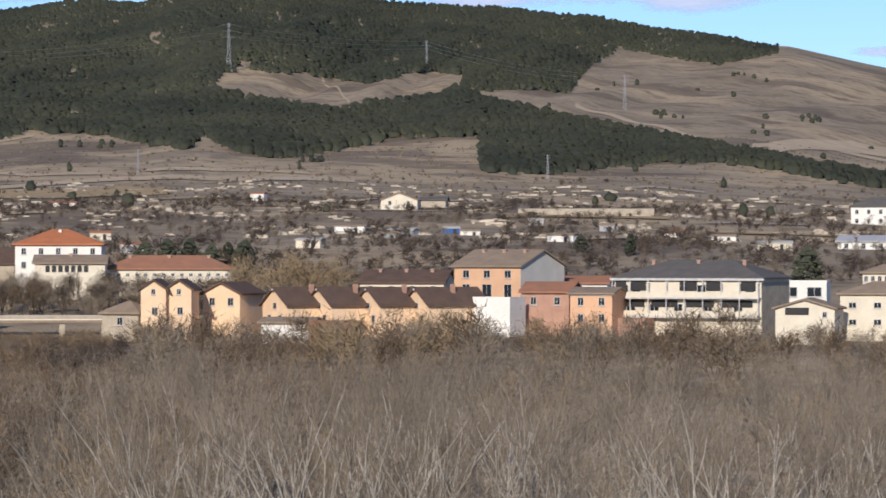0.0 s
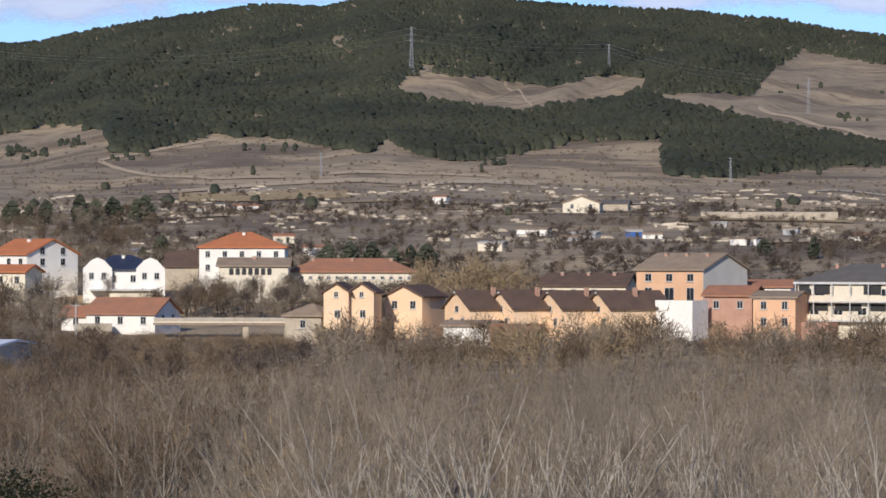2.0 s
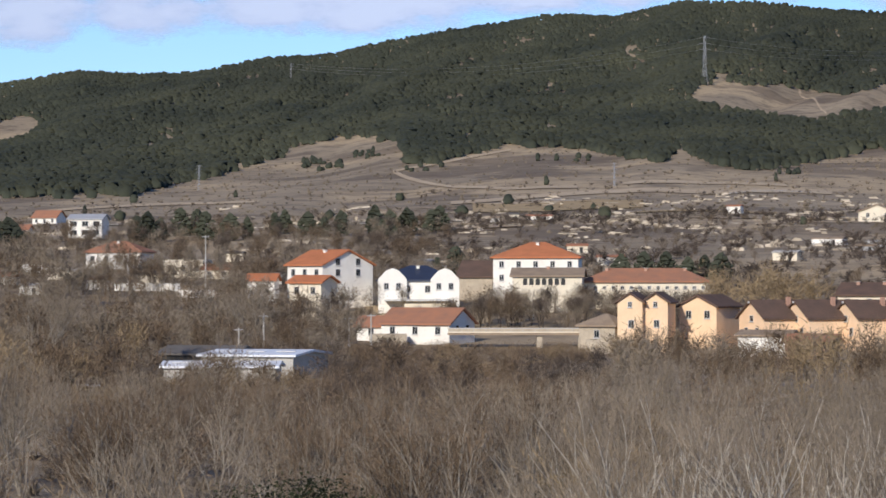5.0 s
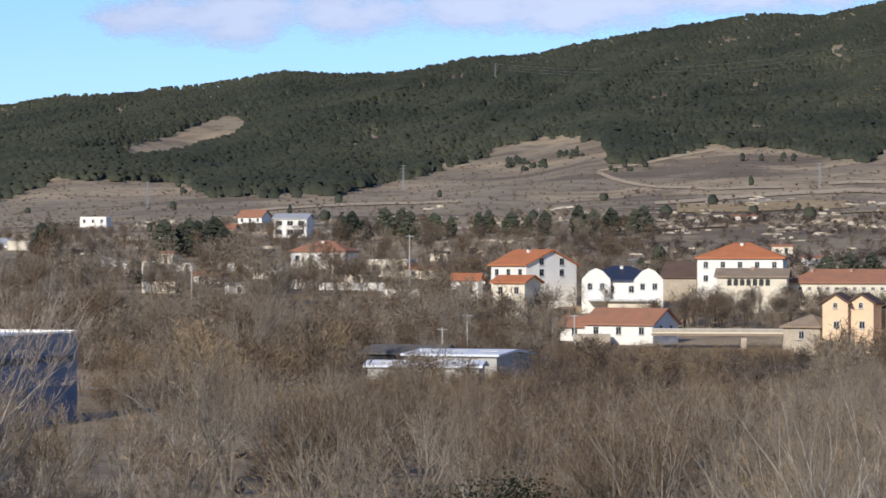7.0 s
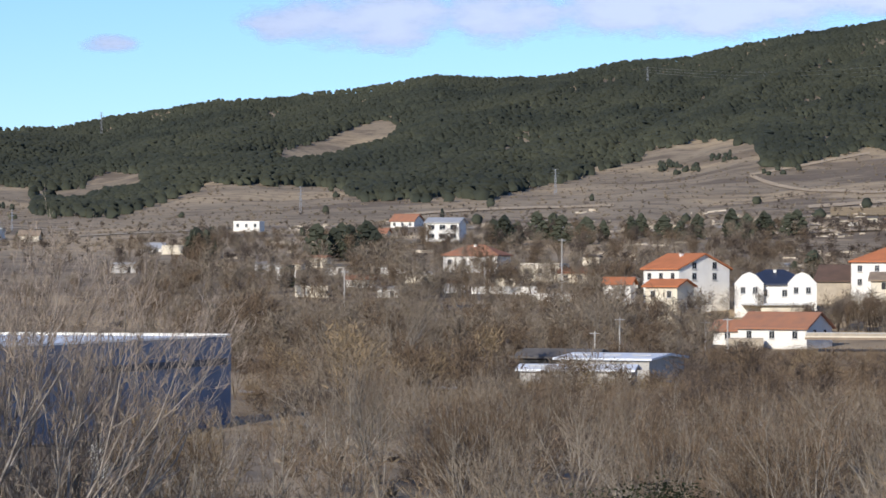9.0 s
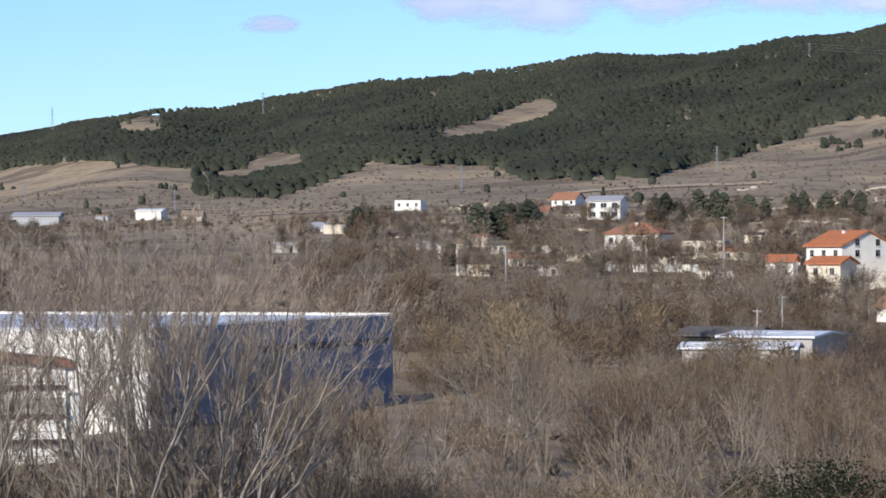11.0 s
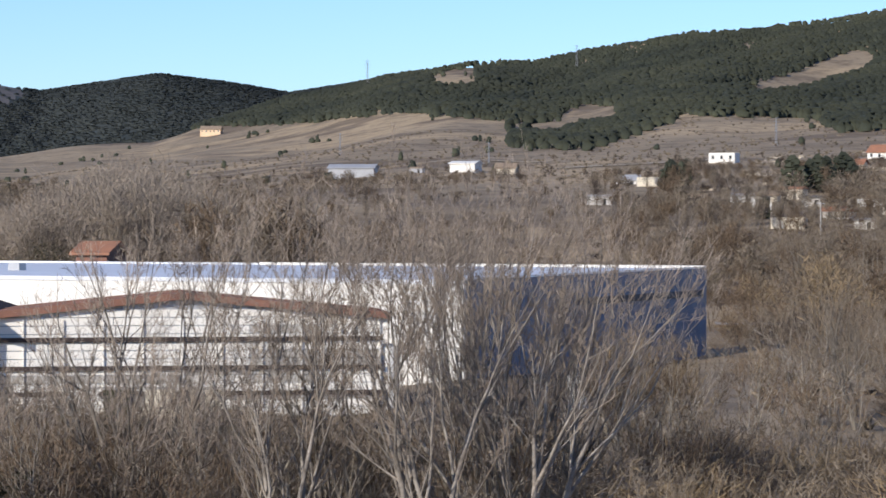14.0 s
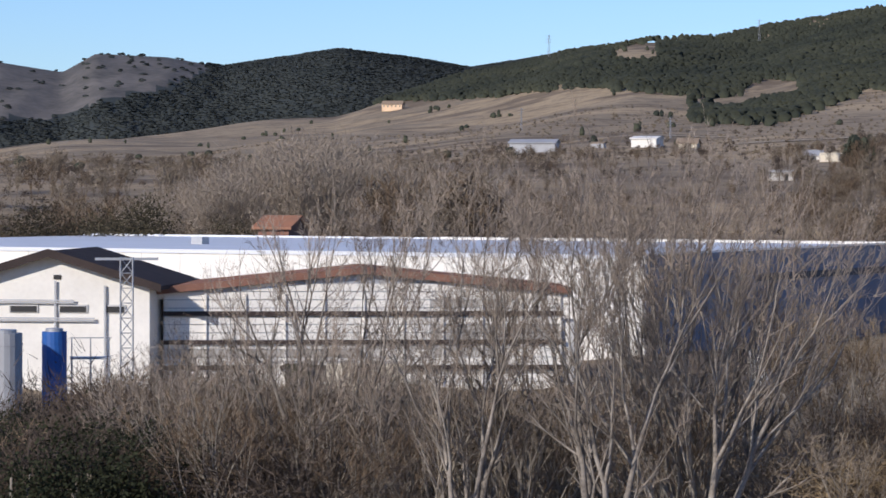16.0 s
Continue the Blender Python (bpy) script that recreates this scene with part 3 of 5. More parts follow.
def row_houses():
    for az in (3.05, 2.25, 1.36, 0.48):
        root, e = building("row_house", az, 497, -58, 7.4, 11, 6.9, 9.4, "yellow", "tile_brown", "front", "row house with lit yellow gable and dark brown roof", group="row houses")
        window(root, 0, e - 0.2, 1.0, 1.0)
        window(root, -1.6, e - 2.2, 1.0, 1.2)
        window(root, 1.6, e - 2.2, 1.0, 1.2)
        box("verge_board", root, (0, -0.56, e + 2.35), (0.5, 0.06, 0.3), "frame")
        box("chimney", root, (1.2, 6, e + 2.4), (0.6, 0.6, 1.6), "brick")


def other_houses():
    building("long_brown_house", 0.75, 535, -12, 14.5, 10, 10.1, 12.0, "cream", "tile_brown", "gable", "long house with a dark brown roof and cream wall", cols=4, rows=(0.9,), chimneys=3, win=(0.8, 0.7))
    building("white_garage", -0.88, 497, -25, 6.4, 6, 7.7, 7.7, "white", "concrete", "flat", "plain whitewashed block with bare walls")
    building("brick_house", -1.86, 503, -15, 7.8, 8, 8.8, 10.2, "brick", "tile_old", "gable", "small brick house with weathered red roof and porch", cols=2, rows=(1.4,))
    root, e = building("tan_house", -2.69, 496, -15, 6.8, 9, 8.6, 9.4, "orange", "tile_tan", "gable", "two-storey orange brick house with a low tan roof", cols=2, rows=(1.2, 3.8), ledge=True)
    building("rear_house", -2.5, 530, -5, 9, 7, 10.0, 11.0, "white", "tile_old", "gable", "white house with a pink tiled roof behind the others", cols=2, rows=(1.2,))
    root, e = building("cream_house", -6.55, 478, -10, 9, 8, 6.6, 7.9, "cream", "tile_tan", "front", "cream bungalow with dark porch under a white-edged gable", cols=1)
    box("porch_opening", root, (-1.2, -0.03, e - 0.4), (3.6, 0.12, 1.1), "dark")
    window(root, 3, e - 0.9, 0.7, 0.9)
    building("cream_house", -7.85, 487, -8, 11.5, 9, 8.6, 10.4, "cream", "tile_tan", "hip", "large cream two-storey house with a tan hipped roof", cols=3, rows=(1.6, 4.2), win=(1.2, 0.9))
    building("flat_house", -6.5, 520, -5, 8, 8, 10.2, 10.2, "white", "slate", "flat", "white flat-roofed house with a dark window band", cols=2, rows=(1.5,), win=(2.4, 1.6))
    building("tower_house", -7.95, 545, -5, 7, 7, 11.6, 13.0, "cream", "tile_tan", "hip", "cream house with a row of windows under tan eaves", cols=6, rows=(0.9,), win=(0.7, 1.0))
    building("white_house", -7.8, range_at(-7.8, 0.62), -15, 14, 10, height(range_at(-7.8, 0.62), 0.95), height(range_at(-7.8, 0.62), 1.12), "white", "slate", "hip", "white two-storey villa with terrace on the slope", cols=4, rows=(1.4, 4.0))
    building("white_house", -7.6, 730, -10, 12, 7, height(730, 0.33), height(730, 0.42), "white", "zinc", "gable", "low white house with a grey roof", cols=3, rows=(1.1,))
    building("low_house", 9.15, 512, -28, 12.5, 9, 5.7, 8.0, "white", "tile_old", "gable", "low white house with faded red roof near the bridge", cols=3, rows=(1.1,), side=(0.9,))
    building("brown_shack", 9.95, 520, -20, 5, 5, 5.2, 6.6, "white", "tile_old", "gable", "small white shack with old red tiles", cols=1, rows=(1.0,))
    building("pump_house", 5.85, 497, -30, 6.5, 6, 5.4, 7.2, "stone", "tile_tan", "hip", "small stone hut with a pale pointed roof", cols=1, rows=(1.1,))
    building("stone_house", 5.55, 486, -20, 9, 4, 3.2, 3.2, "stone", "concrete", "flat", "pale stone retaining block by the bridge")
    building("red_shed_house", 2.05, 470, -20, 7, 5, 3.6, 4.6, "brick", "tile_old", "gable", "low shed with a salmon red roof among trees")
    building("pale_shed_house", 2.85, 478, -20, 8, 5, 4.4, 5.0, "white", "tile_tan", "gable", "low pale shed behind bare trees")
    building("stone_barn_house", 0.80, range_at(0.80, 0.9), -8, 11.2, 8, height(range_at(0.80, 0.9), 1.08), height(range_at(0.80, 0.9), 1.21), "cream", "tile_tan", "front", "isolated cream stone barn on the open slope", cols=2, rows=(0.9,))
    building("dark_barn_house", 0.18, range_at(0.18, 0.94), -8, 8, 6, height(range_at(0.18, 0.94), 1.08), height(range_at(0.18, 0.94), 1.13), "stone", "slate", "gable", "dark-roofed shed beside the barn")
    building("red_roof_house", 14.62, 690, -20, 12.5, 9, height(690, 0.36), height(690, 0.55), "white", "tile_old", "hip", "white bungalow with weathered red hipped roof", cols=4, rows=(1.3,), chimneys=1)
    building("yellow_house", 13.35, 660, -15, 8.6, 8, height(660, 0.2), height(660, 0.2), "cream", "concrete", "flat", "pale yellow cubic house with flat roof", cols=3, rows=(1.4,))
    building("yellow_house", 12.75, 655, -15, 6, 6, height(655, 0.06), height(655, 0.14), "cream", "tile_old", "gable", "low cream annex with a red tiled roof", cols=2, rows=(1.1,))
    building("white_house", 18.68, range_at(18.68, 0.80), -15, 9.6, 7, height(range_at(18.68, 0.80), 0.97), height(range_at(18.68, 0.80), 1.0), "white", "concrete", "flat", "white house half hidden by bare trees", cols=3, rows=(1.2,))
    building("white_house", 15.12, range_at(15.12, 0.62), -15, 9.6, 8, height(range_at(15.12, 0.62), 0.97), height(range_at(15.12, 0.62), 1.05), "white", "zinc", "gable", "white three-storey house with dark balconies", cols=3, rows=(1.3, 3.8), win=(1.8, 1.4))
    building("red_roof_house", 15.85, range_at(15.85, 0.88), -25, 9.2, 8, height(range_at(15.85, 0.88), 1.0), height(range_at(15.85, 0.88), 1.12), "white", "tile_old", "gable", "white house with a weathered red roof uphill", cols=3, rows=(1.2,))
    building("red_roof_house", 16.35, range_at(16.35, 0.68), -15, 7, 6, height(range_at(16.35, 0.68), 0.78), height(range_at(16.35, 0.68), 0.86), "cream", "tile_old", "gable", "small cream house with low red roof", cols=2, rows=(1.0,))
    building("white_shed", 23.38, range_at(23.38, 0.64), -20, 9.8, 8, height(range_at(23.38, 0.64), 0.80), height(range_at(23.38, 0.64), 0.84), "white", "sheet", "gable", "bright white metal shed on the slope")
    building("grey_shed", 25.4, range_at(25.4, 0.54), -10, 16, 9, height(range_at(25.4, 0.54), 0.72), height(range_at(25.4, 0.54), 0.78), "zinc", "zinc", "gable", "long grey metal shed with pale roof")
    building("tan_shed", 22.6, range_at(22.6, 0.6), -10, 7, 6, height(range_at(22.6, 0.6), 0.72), height(range_at(22.6, 0.6), 0.8), "cream", "tile_tan", "gable", "small tan shed on the slope")
    building("ruin_house", 27.95, range_at(27.95, 1.30), -15, 17, 8, height(range_at(27.95, 1.30), 1.42), height(range_at(27.95, 1.30), 1.48), "yellow", "tile_tan", "gable", "long tan stone farm building below the far wood", cols=5, rows=(1.4,))
    building("white_house", 20.4, range_at(20.4, 0.42), -10, 6, 5, height(range_at(20.4, 0.42), 0.5), height(range_at(20.4, 0.42), 0.58), "white", "zinc", "gable", "small white house among scrub", cols=2, rows=(1.0,))
    building("terrace_house", 19.9, range_at(19.9, 0.38), -5, 9, 4, height(range_at(19.9, 0.38), 0.52), height(range_at(19.9, 0.38), 0.52), "cream", "concrete", "flat", "low pale yellow terrace building")
    building("low_house", 17.5, 610, -10, 6.4, 5, height(610, -0.22), height(610, -0.22), "cream", "concrete", "flat", "low pale block at the edge of the wood")
    building("low_house", 16.6, 640, -10, 6.0, 5, height(640, -0.06), height(640, 0.0), "white", "tile_old", "gable", "low white house with small windows", cols=2, rows=(0.9,))
    building("cream_cabin_house", 18.0, range_at(18.0, 0.1), -10, 8, 5, height(range_at(18.0, 0.1), 0.22), height(range_at(18.0, 0.1), 0.28), "cream", "tile_tan", "gable", "cream cabin behind bare trees", cols=2, rows=(0.9,))
    for az, d, w, h in ((17.95, 660, 4, 2.2), (15.9, 680, 9, 1.6), (14.0, 620, 13, 1.5), (13.0, 600, 10, 1.4), (10.9, 545, 9, 1.6), (8.6, 690, 10, 1.6), (10.0, 720, 12, 1.4), (6.5, 720, 9, 1.8)):
        root = thing("garden_wall", spot(az, d, -0.2), az - 8, "low whitewashed garden wall" if az > 12.5 else "low tan stone garden wall", "wall", "garden walls")
        box("wall", root, (0, 0, h / 2 + 0.1), (w, 0.3, h + 0.2), "white" if az > 12.5 else "stone")
        box("coping", root, (0, 0, h + 0.23), (w + 0.1, 0.4, 0.08), "concrete")
    root = thing("field_wall", spot(-2.6, 930, -0.3), -2.6, "long tan stone field wall", "wall")
    box("wall", root, (0, 0, 1.1), (40, 0.5, 2.4), "stone")
    box("coping", root, (0, 0, 2.36), (40.1, 0.6, 0.1), "concrete")
    rng = random.Random(8)
    for az, d, w, h, m in ((3.35, 1060, 5, 2.6, "white"), (0.95, 1040, 6, 2.4, "white"), (0.4, 1030, 4, 2, "white"), (1.65, 800, 8, 2.0, "sheet"), (0.7, 790, 7, 1.8, "zinc"), (1.0, 770, 5, 1.6, "zinc"),
                           (-0.15, 800, 4, 1.8, "blue"), (-0.5, 790, 5, 1.8, "white"), (-1.7, 850, 4, 2, "white"), (-3.0, 820, 4, 2, "zinc"), (-4.2, 790, 6, 1.8, "white"), (-5.1, 770, 6, 1.8, "white"), (7.7, 980, 3, 2.2, "white"), (7.35, 990, 3, 2.4, "white"),
                           (6.9, 1000, 8, 1.6, "sheet"), (6.6, 740, 5, 2.2, "white"), (6.2, 760, 5, 2, "white"), (9.0, 690, 4, 2.2, "white"), (10.3, 700, 3, 2.2, "white"), (12.4, 730, 4, 2.2, "white"), (19.2, 700, 4, 2.2, "white"), (24.2, 1150, 5, 2.2, "zinc"), (10.6, 640, 6, 2.4, "sheet"), (9.4, 655, 9, 2.0, "zinc"), (8.9, 672, 7, 2.2, "sheet"), (13.9, 640, 5, 2.4, "white"), (14.9, 625, 4, 2.6, "white"), (15.5, 655, 6, 2.4, "white"), (16.1, 610, 4, 2.4, "white"),
                           (17.0, 680, 5, 2.8, "white"), (17.4, 720, 6, 2.6, "white"), (18.3, 700, 5, 2.2, "sheet"), (20.9, 690, 5, 2.4, "white"), (14.4, 700, 5, 2.6, "white"), (11.6, 640, 4, 2.4, "white"), (5.6, 700, 6, 2.0, "sheet"), (2.4, 720, 6, 2.0, "white"), (-2.2, 760, 7, 2.0, "sheet"), (-6.0, 720, 8, 2.0, "white"), (-8.4, 680, 7, 2.4, "white")):
        root = thing("garden_hut", spot(az, d, -0.3), az + rng.uniform(-30, 10), {"white": "small pale rendered garden hut", "sheet": "low hut of pale sheet metal", "zinc": "low grey sheet metal hut", "blue": "small hut with blue cladding"}[m], "hut", "garden huts")
        h *= rng.uniform(0.7, 1.0)
        box("wall", root, (0, 0, h / 2), (w, w * 0.6, h), m if m != "white" else rng.choice(("white", "cream", "grey")))
        roof_prism(root, "gable", w, w * 0.6, h, 0.35, rng.choice(("concrete", "tile_old", "slate", "tile_tan")), 0.2).location.y = -w * 0.3
        box("door", root, (w * 0.2, -w * 0.3 - 0.02, h * 0.45), (0.8, 0.06, h * 0.8), "dark")


def bridge():
    root = thing("bridge", spot(7.3, 503), 7.3, "low concrete bridge with pale parapet over the river", "bridge")
    z = height(503, -1.08) - root.location.z
    box("deck", root, (0, 0, z - 0.3), (22, 5, 0.35), "tile_tan", "stained concrete bridge deck")
    box("handrail", root, (0, -2.4, z + 0.6), (22, 0.12, 0.16), "concrete")
    box("kerb", root, (0, -2.4, z - 0.02), (22, 0.3, 0.2), "cream")
    for i in range(12):
        box("rail_post", root, (-10.8 + i * 1.96, -2.4, z + 0.3), (0.1, 0.1, 0.5), "concrete")
    box("parapet", root, (0, 2.4, z + 0.25), (22, 0.25, 0.7), "stone")
    for x in (3.6, 10.2):
        box("pier", root, (x, 0, (z - 0.75) / 2 - 0.5), (0.9, 4.6, z + 0.25), "stone")
    ramp = thing("embankment", spot(9.3, 505), 9.3, "stone embankment leading to the bridge", "embankment", kind="structure")
    box("bank", ramp, (-3, 4, 1.0), (6, 5, 2.0), "stone")


def metal_sheds():
    for az, d, w, dep, z, turn in ((12.2, 405, 12.5, 14, height(405, -1.52), -20), (12.7, 392, 14, 6, height(392, -1.72), -8)):
        root, e = building("metal_shed", az, d, turn, w, dep, z, z + 0.5, "concrete", "roof_sheet", "gable", "low metal shed with pale shining sheet roof", group="metal sheds")
        for i in range(3):
            box("skylight", root, (-w / 3 + i * w / 3, dep * 0.25, e + 0.58), (w * 0.2, 0.8, 0.06), "sheet")
        box("gate", root, (-w * 0.2, -0.04, 1.0), (3, 0.1, 2.0), "dark")
    building("long_grey_house", 13.1, 425, -25, 11, 7, 3.0, 3.9, "dark", "slate", "gable", "dark low shed with a grey roof")


# ---- the works yard with warehouse, slatted barn, white hall and tanks ----
def warehouse():
    top = EYE - 250 * math.tan(radians(1.28))
    corner = spot(23.35, 250)
    corner.z = -0.3
    root = thing("warehouse", corner, math.degrees(math.atan2(-0.03, 1)), "large flat-roofed warehouse with white front and blue end wall", "warehouse")
    # local x runs along the front (minus: to its far end), local y along the blue end wall
    length, depth, h = 92.0, 54.0, top + 0.3
    for i in range(23):
        box("panel", root, (-2 - i * 4.0, 0.15, h / 2 - 0.25), (3.97, 0.3, h - 0.5), "sheet")
    for i in range(9):
        box("panel", root, (-0.15, 3.3 + i * 6.0, h / 2 - 0.1), (0.3, 5.98, h - 0.2), "navy", "blue metal cladding panel")
    box("back_wall", root, (-length / 2, depth - 0.15, h / 2 - 0.3), (length - 0.6, 0.3, h - 0.6), "sheet")
    box("far_wall", root, (-length + 0.15, depth / 2, h / 2 - 0.3), (0.3, depth - 0.7, h - 0.6), "sheet")
    box("roof", root, (-length / 2, depth / 2, h - 0.32), (length - 0.62, depth - 0.62, 0.3), "roof_sheet", "pale blue-grey metal roof")
    box("gutter", root, (-length / 2, -0.06, h - 0.35), (length, 0.12, 0.3), "roof_sheet")
    box("coping", root, (-24, depth - 0.15, h - 0.05), (48, 0.5, 0.25), "sheet", "white edge of the roof")
    box("coping", root, (-70.1, depth - 0.15, h - 0.08), (44, 0.5, 0.2), "roof_sheet")
    box("coping", root, (-0.1, depth / 2, h - 0.06), (0.5, depth, 0.1), "sheet")
    box("window_band", root, (0.02, depth - 16, h - 2.5), (0.3, 30, 0.6), "navy_dark", "dark blue window band")
    box("vent", root, (-55, 20, h + 0.1), (1.2, 1.2, 0.8), "steel")


def slatted_barn():
    place = spot(28.45, 214)
    place.z = -0.2
    root = thing("slatted_barn", place, 28.45 + 2, "long barn with white slatted front and red-brown fascia", "barn")
    apex, eave, w, dep = height(214, -1.66) + 0.2, height(214, -2.02) + 0.2, 27.2, 9
    solid("wall", root, [(-w / 2, 0), (w / 2, 0), (w / 2, eave), (0, apex), (-w / 2, eave)], (0.3, dep), "steel", "y")
    line = [(-w / 2 - 0.5, eave - 0.05), (0, apex), (w / 2 + 0.5, eave - 0.05), (w / 2 + 0.5, eave + 0.42), (0, apex + 0.45), (-w / 2 - 0.5, eave + 0.42)]
    solid("roof", root, line, (-0.1, dep + 0.4), "tile_old", "y")
    solid("fascia", root, [(a, b + 0.02) for a, b in line], (-0.35, -0.1), "wood", "y", "red-brown painted fascia")
    z = 0.35
    rng = random.Random(3)
    while z < apex - 0.4:
        half = w / 2 if z < eave - 0.25 else w / 2 * max(0.0, (apex - z - 0.1) / (apex - eave))
        if half > 1:
            n = max(2, int(half / 2.2))
            for i in range(n):
                wid = 2 * half / n
                box("slat", root, (-half + wid * (i + 0.5), 0.22 + rng.uniform(-0.02, 0.02), z), (round(wid - 0.06, 2), 0.08, 0.5), "sheet" if rng.random() < 0.8 else "concrete")
        z += 0.56
    for q in (2.38, 2.9, 3.36):
        box("beam", root, (0, 0.05, height(214, -q) + 0.2), (w, 0.25, 0.30), "tile_dark", "dark horizontal beam")
    for i in range(11):
        box("post", root, (-w / 2 + 0.2 + i * (w - 0.4) / 10, 0.1, eave / 2), (0.08, 0.2, eave), "sheet")
    for x, c in ((-6.5, "white"), (-4.2, "evergreen"), (-1.5, "cream"), (1.5, "cream")):
        crate = thing("stacked_crate", spot(28.45, 208), 28.45, "pale crate standing before the slatted barn", "crate", "stacked crates")
        crate.location += Vector((math.cos(radians(28.45)) * x, math.sin(radians(28.45)) * x, 0))
        box("body", crate, (0, 0, 0.9), (2.0, 1.2, 1.8), c)
        box("lid", crate, (0, 0, 1.85), (2.1, 1.3, 0.1), "concrete")


def white_hall():
    d = 213
    place = spot(34.1, d)
    place.z = -0.2
    root = thing("white_hall", place, 34.1 - 14, "white gabled hall with dark brown roof and pipes", "building")
    apex, eave, w, dep = height(d, -1.31) + 0.2, height(d, -1.86) + 0.2, 13.4, 12.5
    solid("wall", root, [(-w / 2, 0), (w / 2, 0), (w / 2, eave), (0, apex), (-w / 2, eave)], (0, dep), "white", "y")
    roof_prism(root, "front", w, dep, eave, apex - eave, "tile_dark", 0.9)
    verge = [(-w / 2 - 1.0, eave - 0.42), (0, apex - 0.12), (w / 2 + 1.0, eave - 0.42), (w / 2 + 1.0, eave + 0.12), (0, apex + 0.42), (-w / 2 - 1.0, eave + 0.12)]
    solid("verge_board", root, verge, (-1.02, -0.9), "tile_dark", "y", "dark brown verge board")
    for x in (-5.4, -1.9, 1.5, 4.4):
        frame_ = box("window", root, (x, -0.03, height(d, -2.28) + 0.2), (2.0 if x < 3 else 1.4, 0.14, 0.55), "frame")
        box("pane", frame_, (0, -0.05, -0.04), (1.8 if x < 3 else 1.2, 0.08, 0.4), "dark")
    vent = box("vent", root, (0.4, -0.03, eave + 0.55), (0.5, 0.1, 0.3), "dark")
    for z, x0, x1 in ((eave - 1.0, -6, 1.6), (eave - 1.15, -6, 1.6), (eave - 2.2, -6, 3), (eave - 2.35, -6, 3)):
        box("pipe", root, ((x0 + x1) / 2, -0.3, z), (x1 - x0, 0.09, 0.09), "steel")
    for x in (0.3, 3.7):
        box("downpipe", root, (x, -0.2, eave / 2), (0.12, 0.12, eave + (0.6 if abs(x) < 1 else 0)), "steel")
    mast = thing("lattice_mast", spot(32.75, 180), 32.75, "slim galvanised lattice mast", "mast")
    sticks = []
    for x in (-0.35, 0.35):
        for y in (-0.35, 0.35):
            sticks.append(((x, y, 0), (x, y, 9.4), 0.05))
    for k in range(11):
        z = 0.85 * k
        sticks += [((-0.35, -0.35, z), (0.35, -0.35, z + 0.85), 0.03), ((-0.35, 0.35, z + 0.85), (0.35, 0.35, z), 0.03), ((-0.35, -0.35, z), (0.35, -0.35, z), 0.03)]
    stick_mesh("lattice", sticks, M["steel"], mast)
    box("arm", mast, (0, 0, 9.3), (3.6, 0.15, 0.15), "steel")


def tanks():
    for az, d, rad, top, m, label in ((34.05, 168, 0.66, height(168, -2.66), "blue", "tall blue painted cylindrical tank"), (34.95, 166, 0.95, height(166, -2.6), "zinc", "wide grey steel tank"), (24.75, 216, 0.75, 4.3, "sheet", "upright white tank beside the warehouse"), (21.3, 218, 0.8, 2.4, "sheet", "low white tank in the scrub")):
        root = thing("storage_tank", spot(az, d), az, label, "tank", "storage tanks")
        n = 20
        ring = [(rad * math.cos(6.2832 * i / n), rad * math.sin(6.2832 * i / n)) for i in range(n)]
        solid("shell", root, ring, (-0.1, top), m, "z")
        solid("hoop", root, [(a * 1.03, b * 1.03) for a, b in ring], (top * 0.6, top * 0.6 + 0.1), m, "z")
        solid("hoop", root, [(a * 1.03, b * 1.03) for a, b in ring], (top * 0.9, top * 0.9 + 0.1), m, "z")
        solid("lid", root, [(a * 0.7, b * 0.7) for a, b in ring], (top, top + 0.18), "steel", "z")
    root = thing("platform", spot(33.4, 170), 33.4, "steel platform with railings beside the tanks", "platform")
    z = height(170, -3.25)
    box("deck", root, (0, 0, z), (2.2, 1.2, 0.1), "steel")
    for x in (-1.0, 0, 1.0):
        box("leg", root, (x, -0.5, z / 2), (0.1, 0.1, z), "steel")
        box("rail_post", root, (x, -0.5, z + 0.55), (0.06, 0.06, 1.1), "steel")
    box("handrail", root, (0, -0.5, z + 1.1), (2.2, 0.06, 0.06), "steel")
    building("cabin_house", 30.1, 335, -25, 3.6, 5, 9.2, 10.2, "wood", "tile_old", "gable", "small cabin with a dull red roof behind the warehouse", base=4)
    for az, d, s in ((33.9, 128, 0.8),):
        root = thing("wrapped_bale", spot(az, d), az + 20, "pale wrapped bale lying in the undergrowth", "bale", "wrapped bales")
        n = 12
        solid("wrap", root, [(s * math.cos(6.2832 * i / n), s + s * math.sin(6.2832 * i / n)) for i in range(n)], (-s * 0.6, s * 0.6), "sheet", "x")
        for q in (-0.3, 0.3):
            solid("band", root, [(1.02 * s * math.cos(6.2832 * i / n), s + 1.02 * s * math.sin(6.2832 * i / n)) for i in range(n)], (s * q, s * q + 0.06), "concrete", "x")


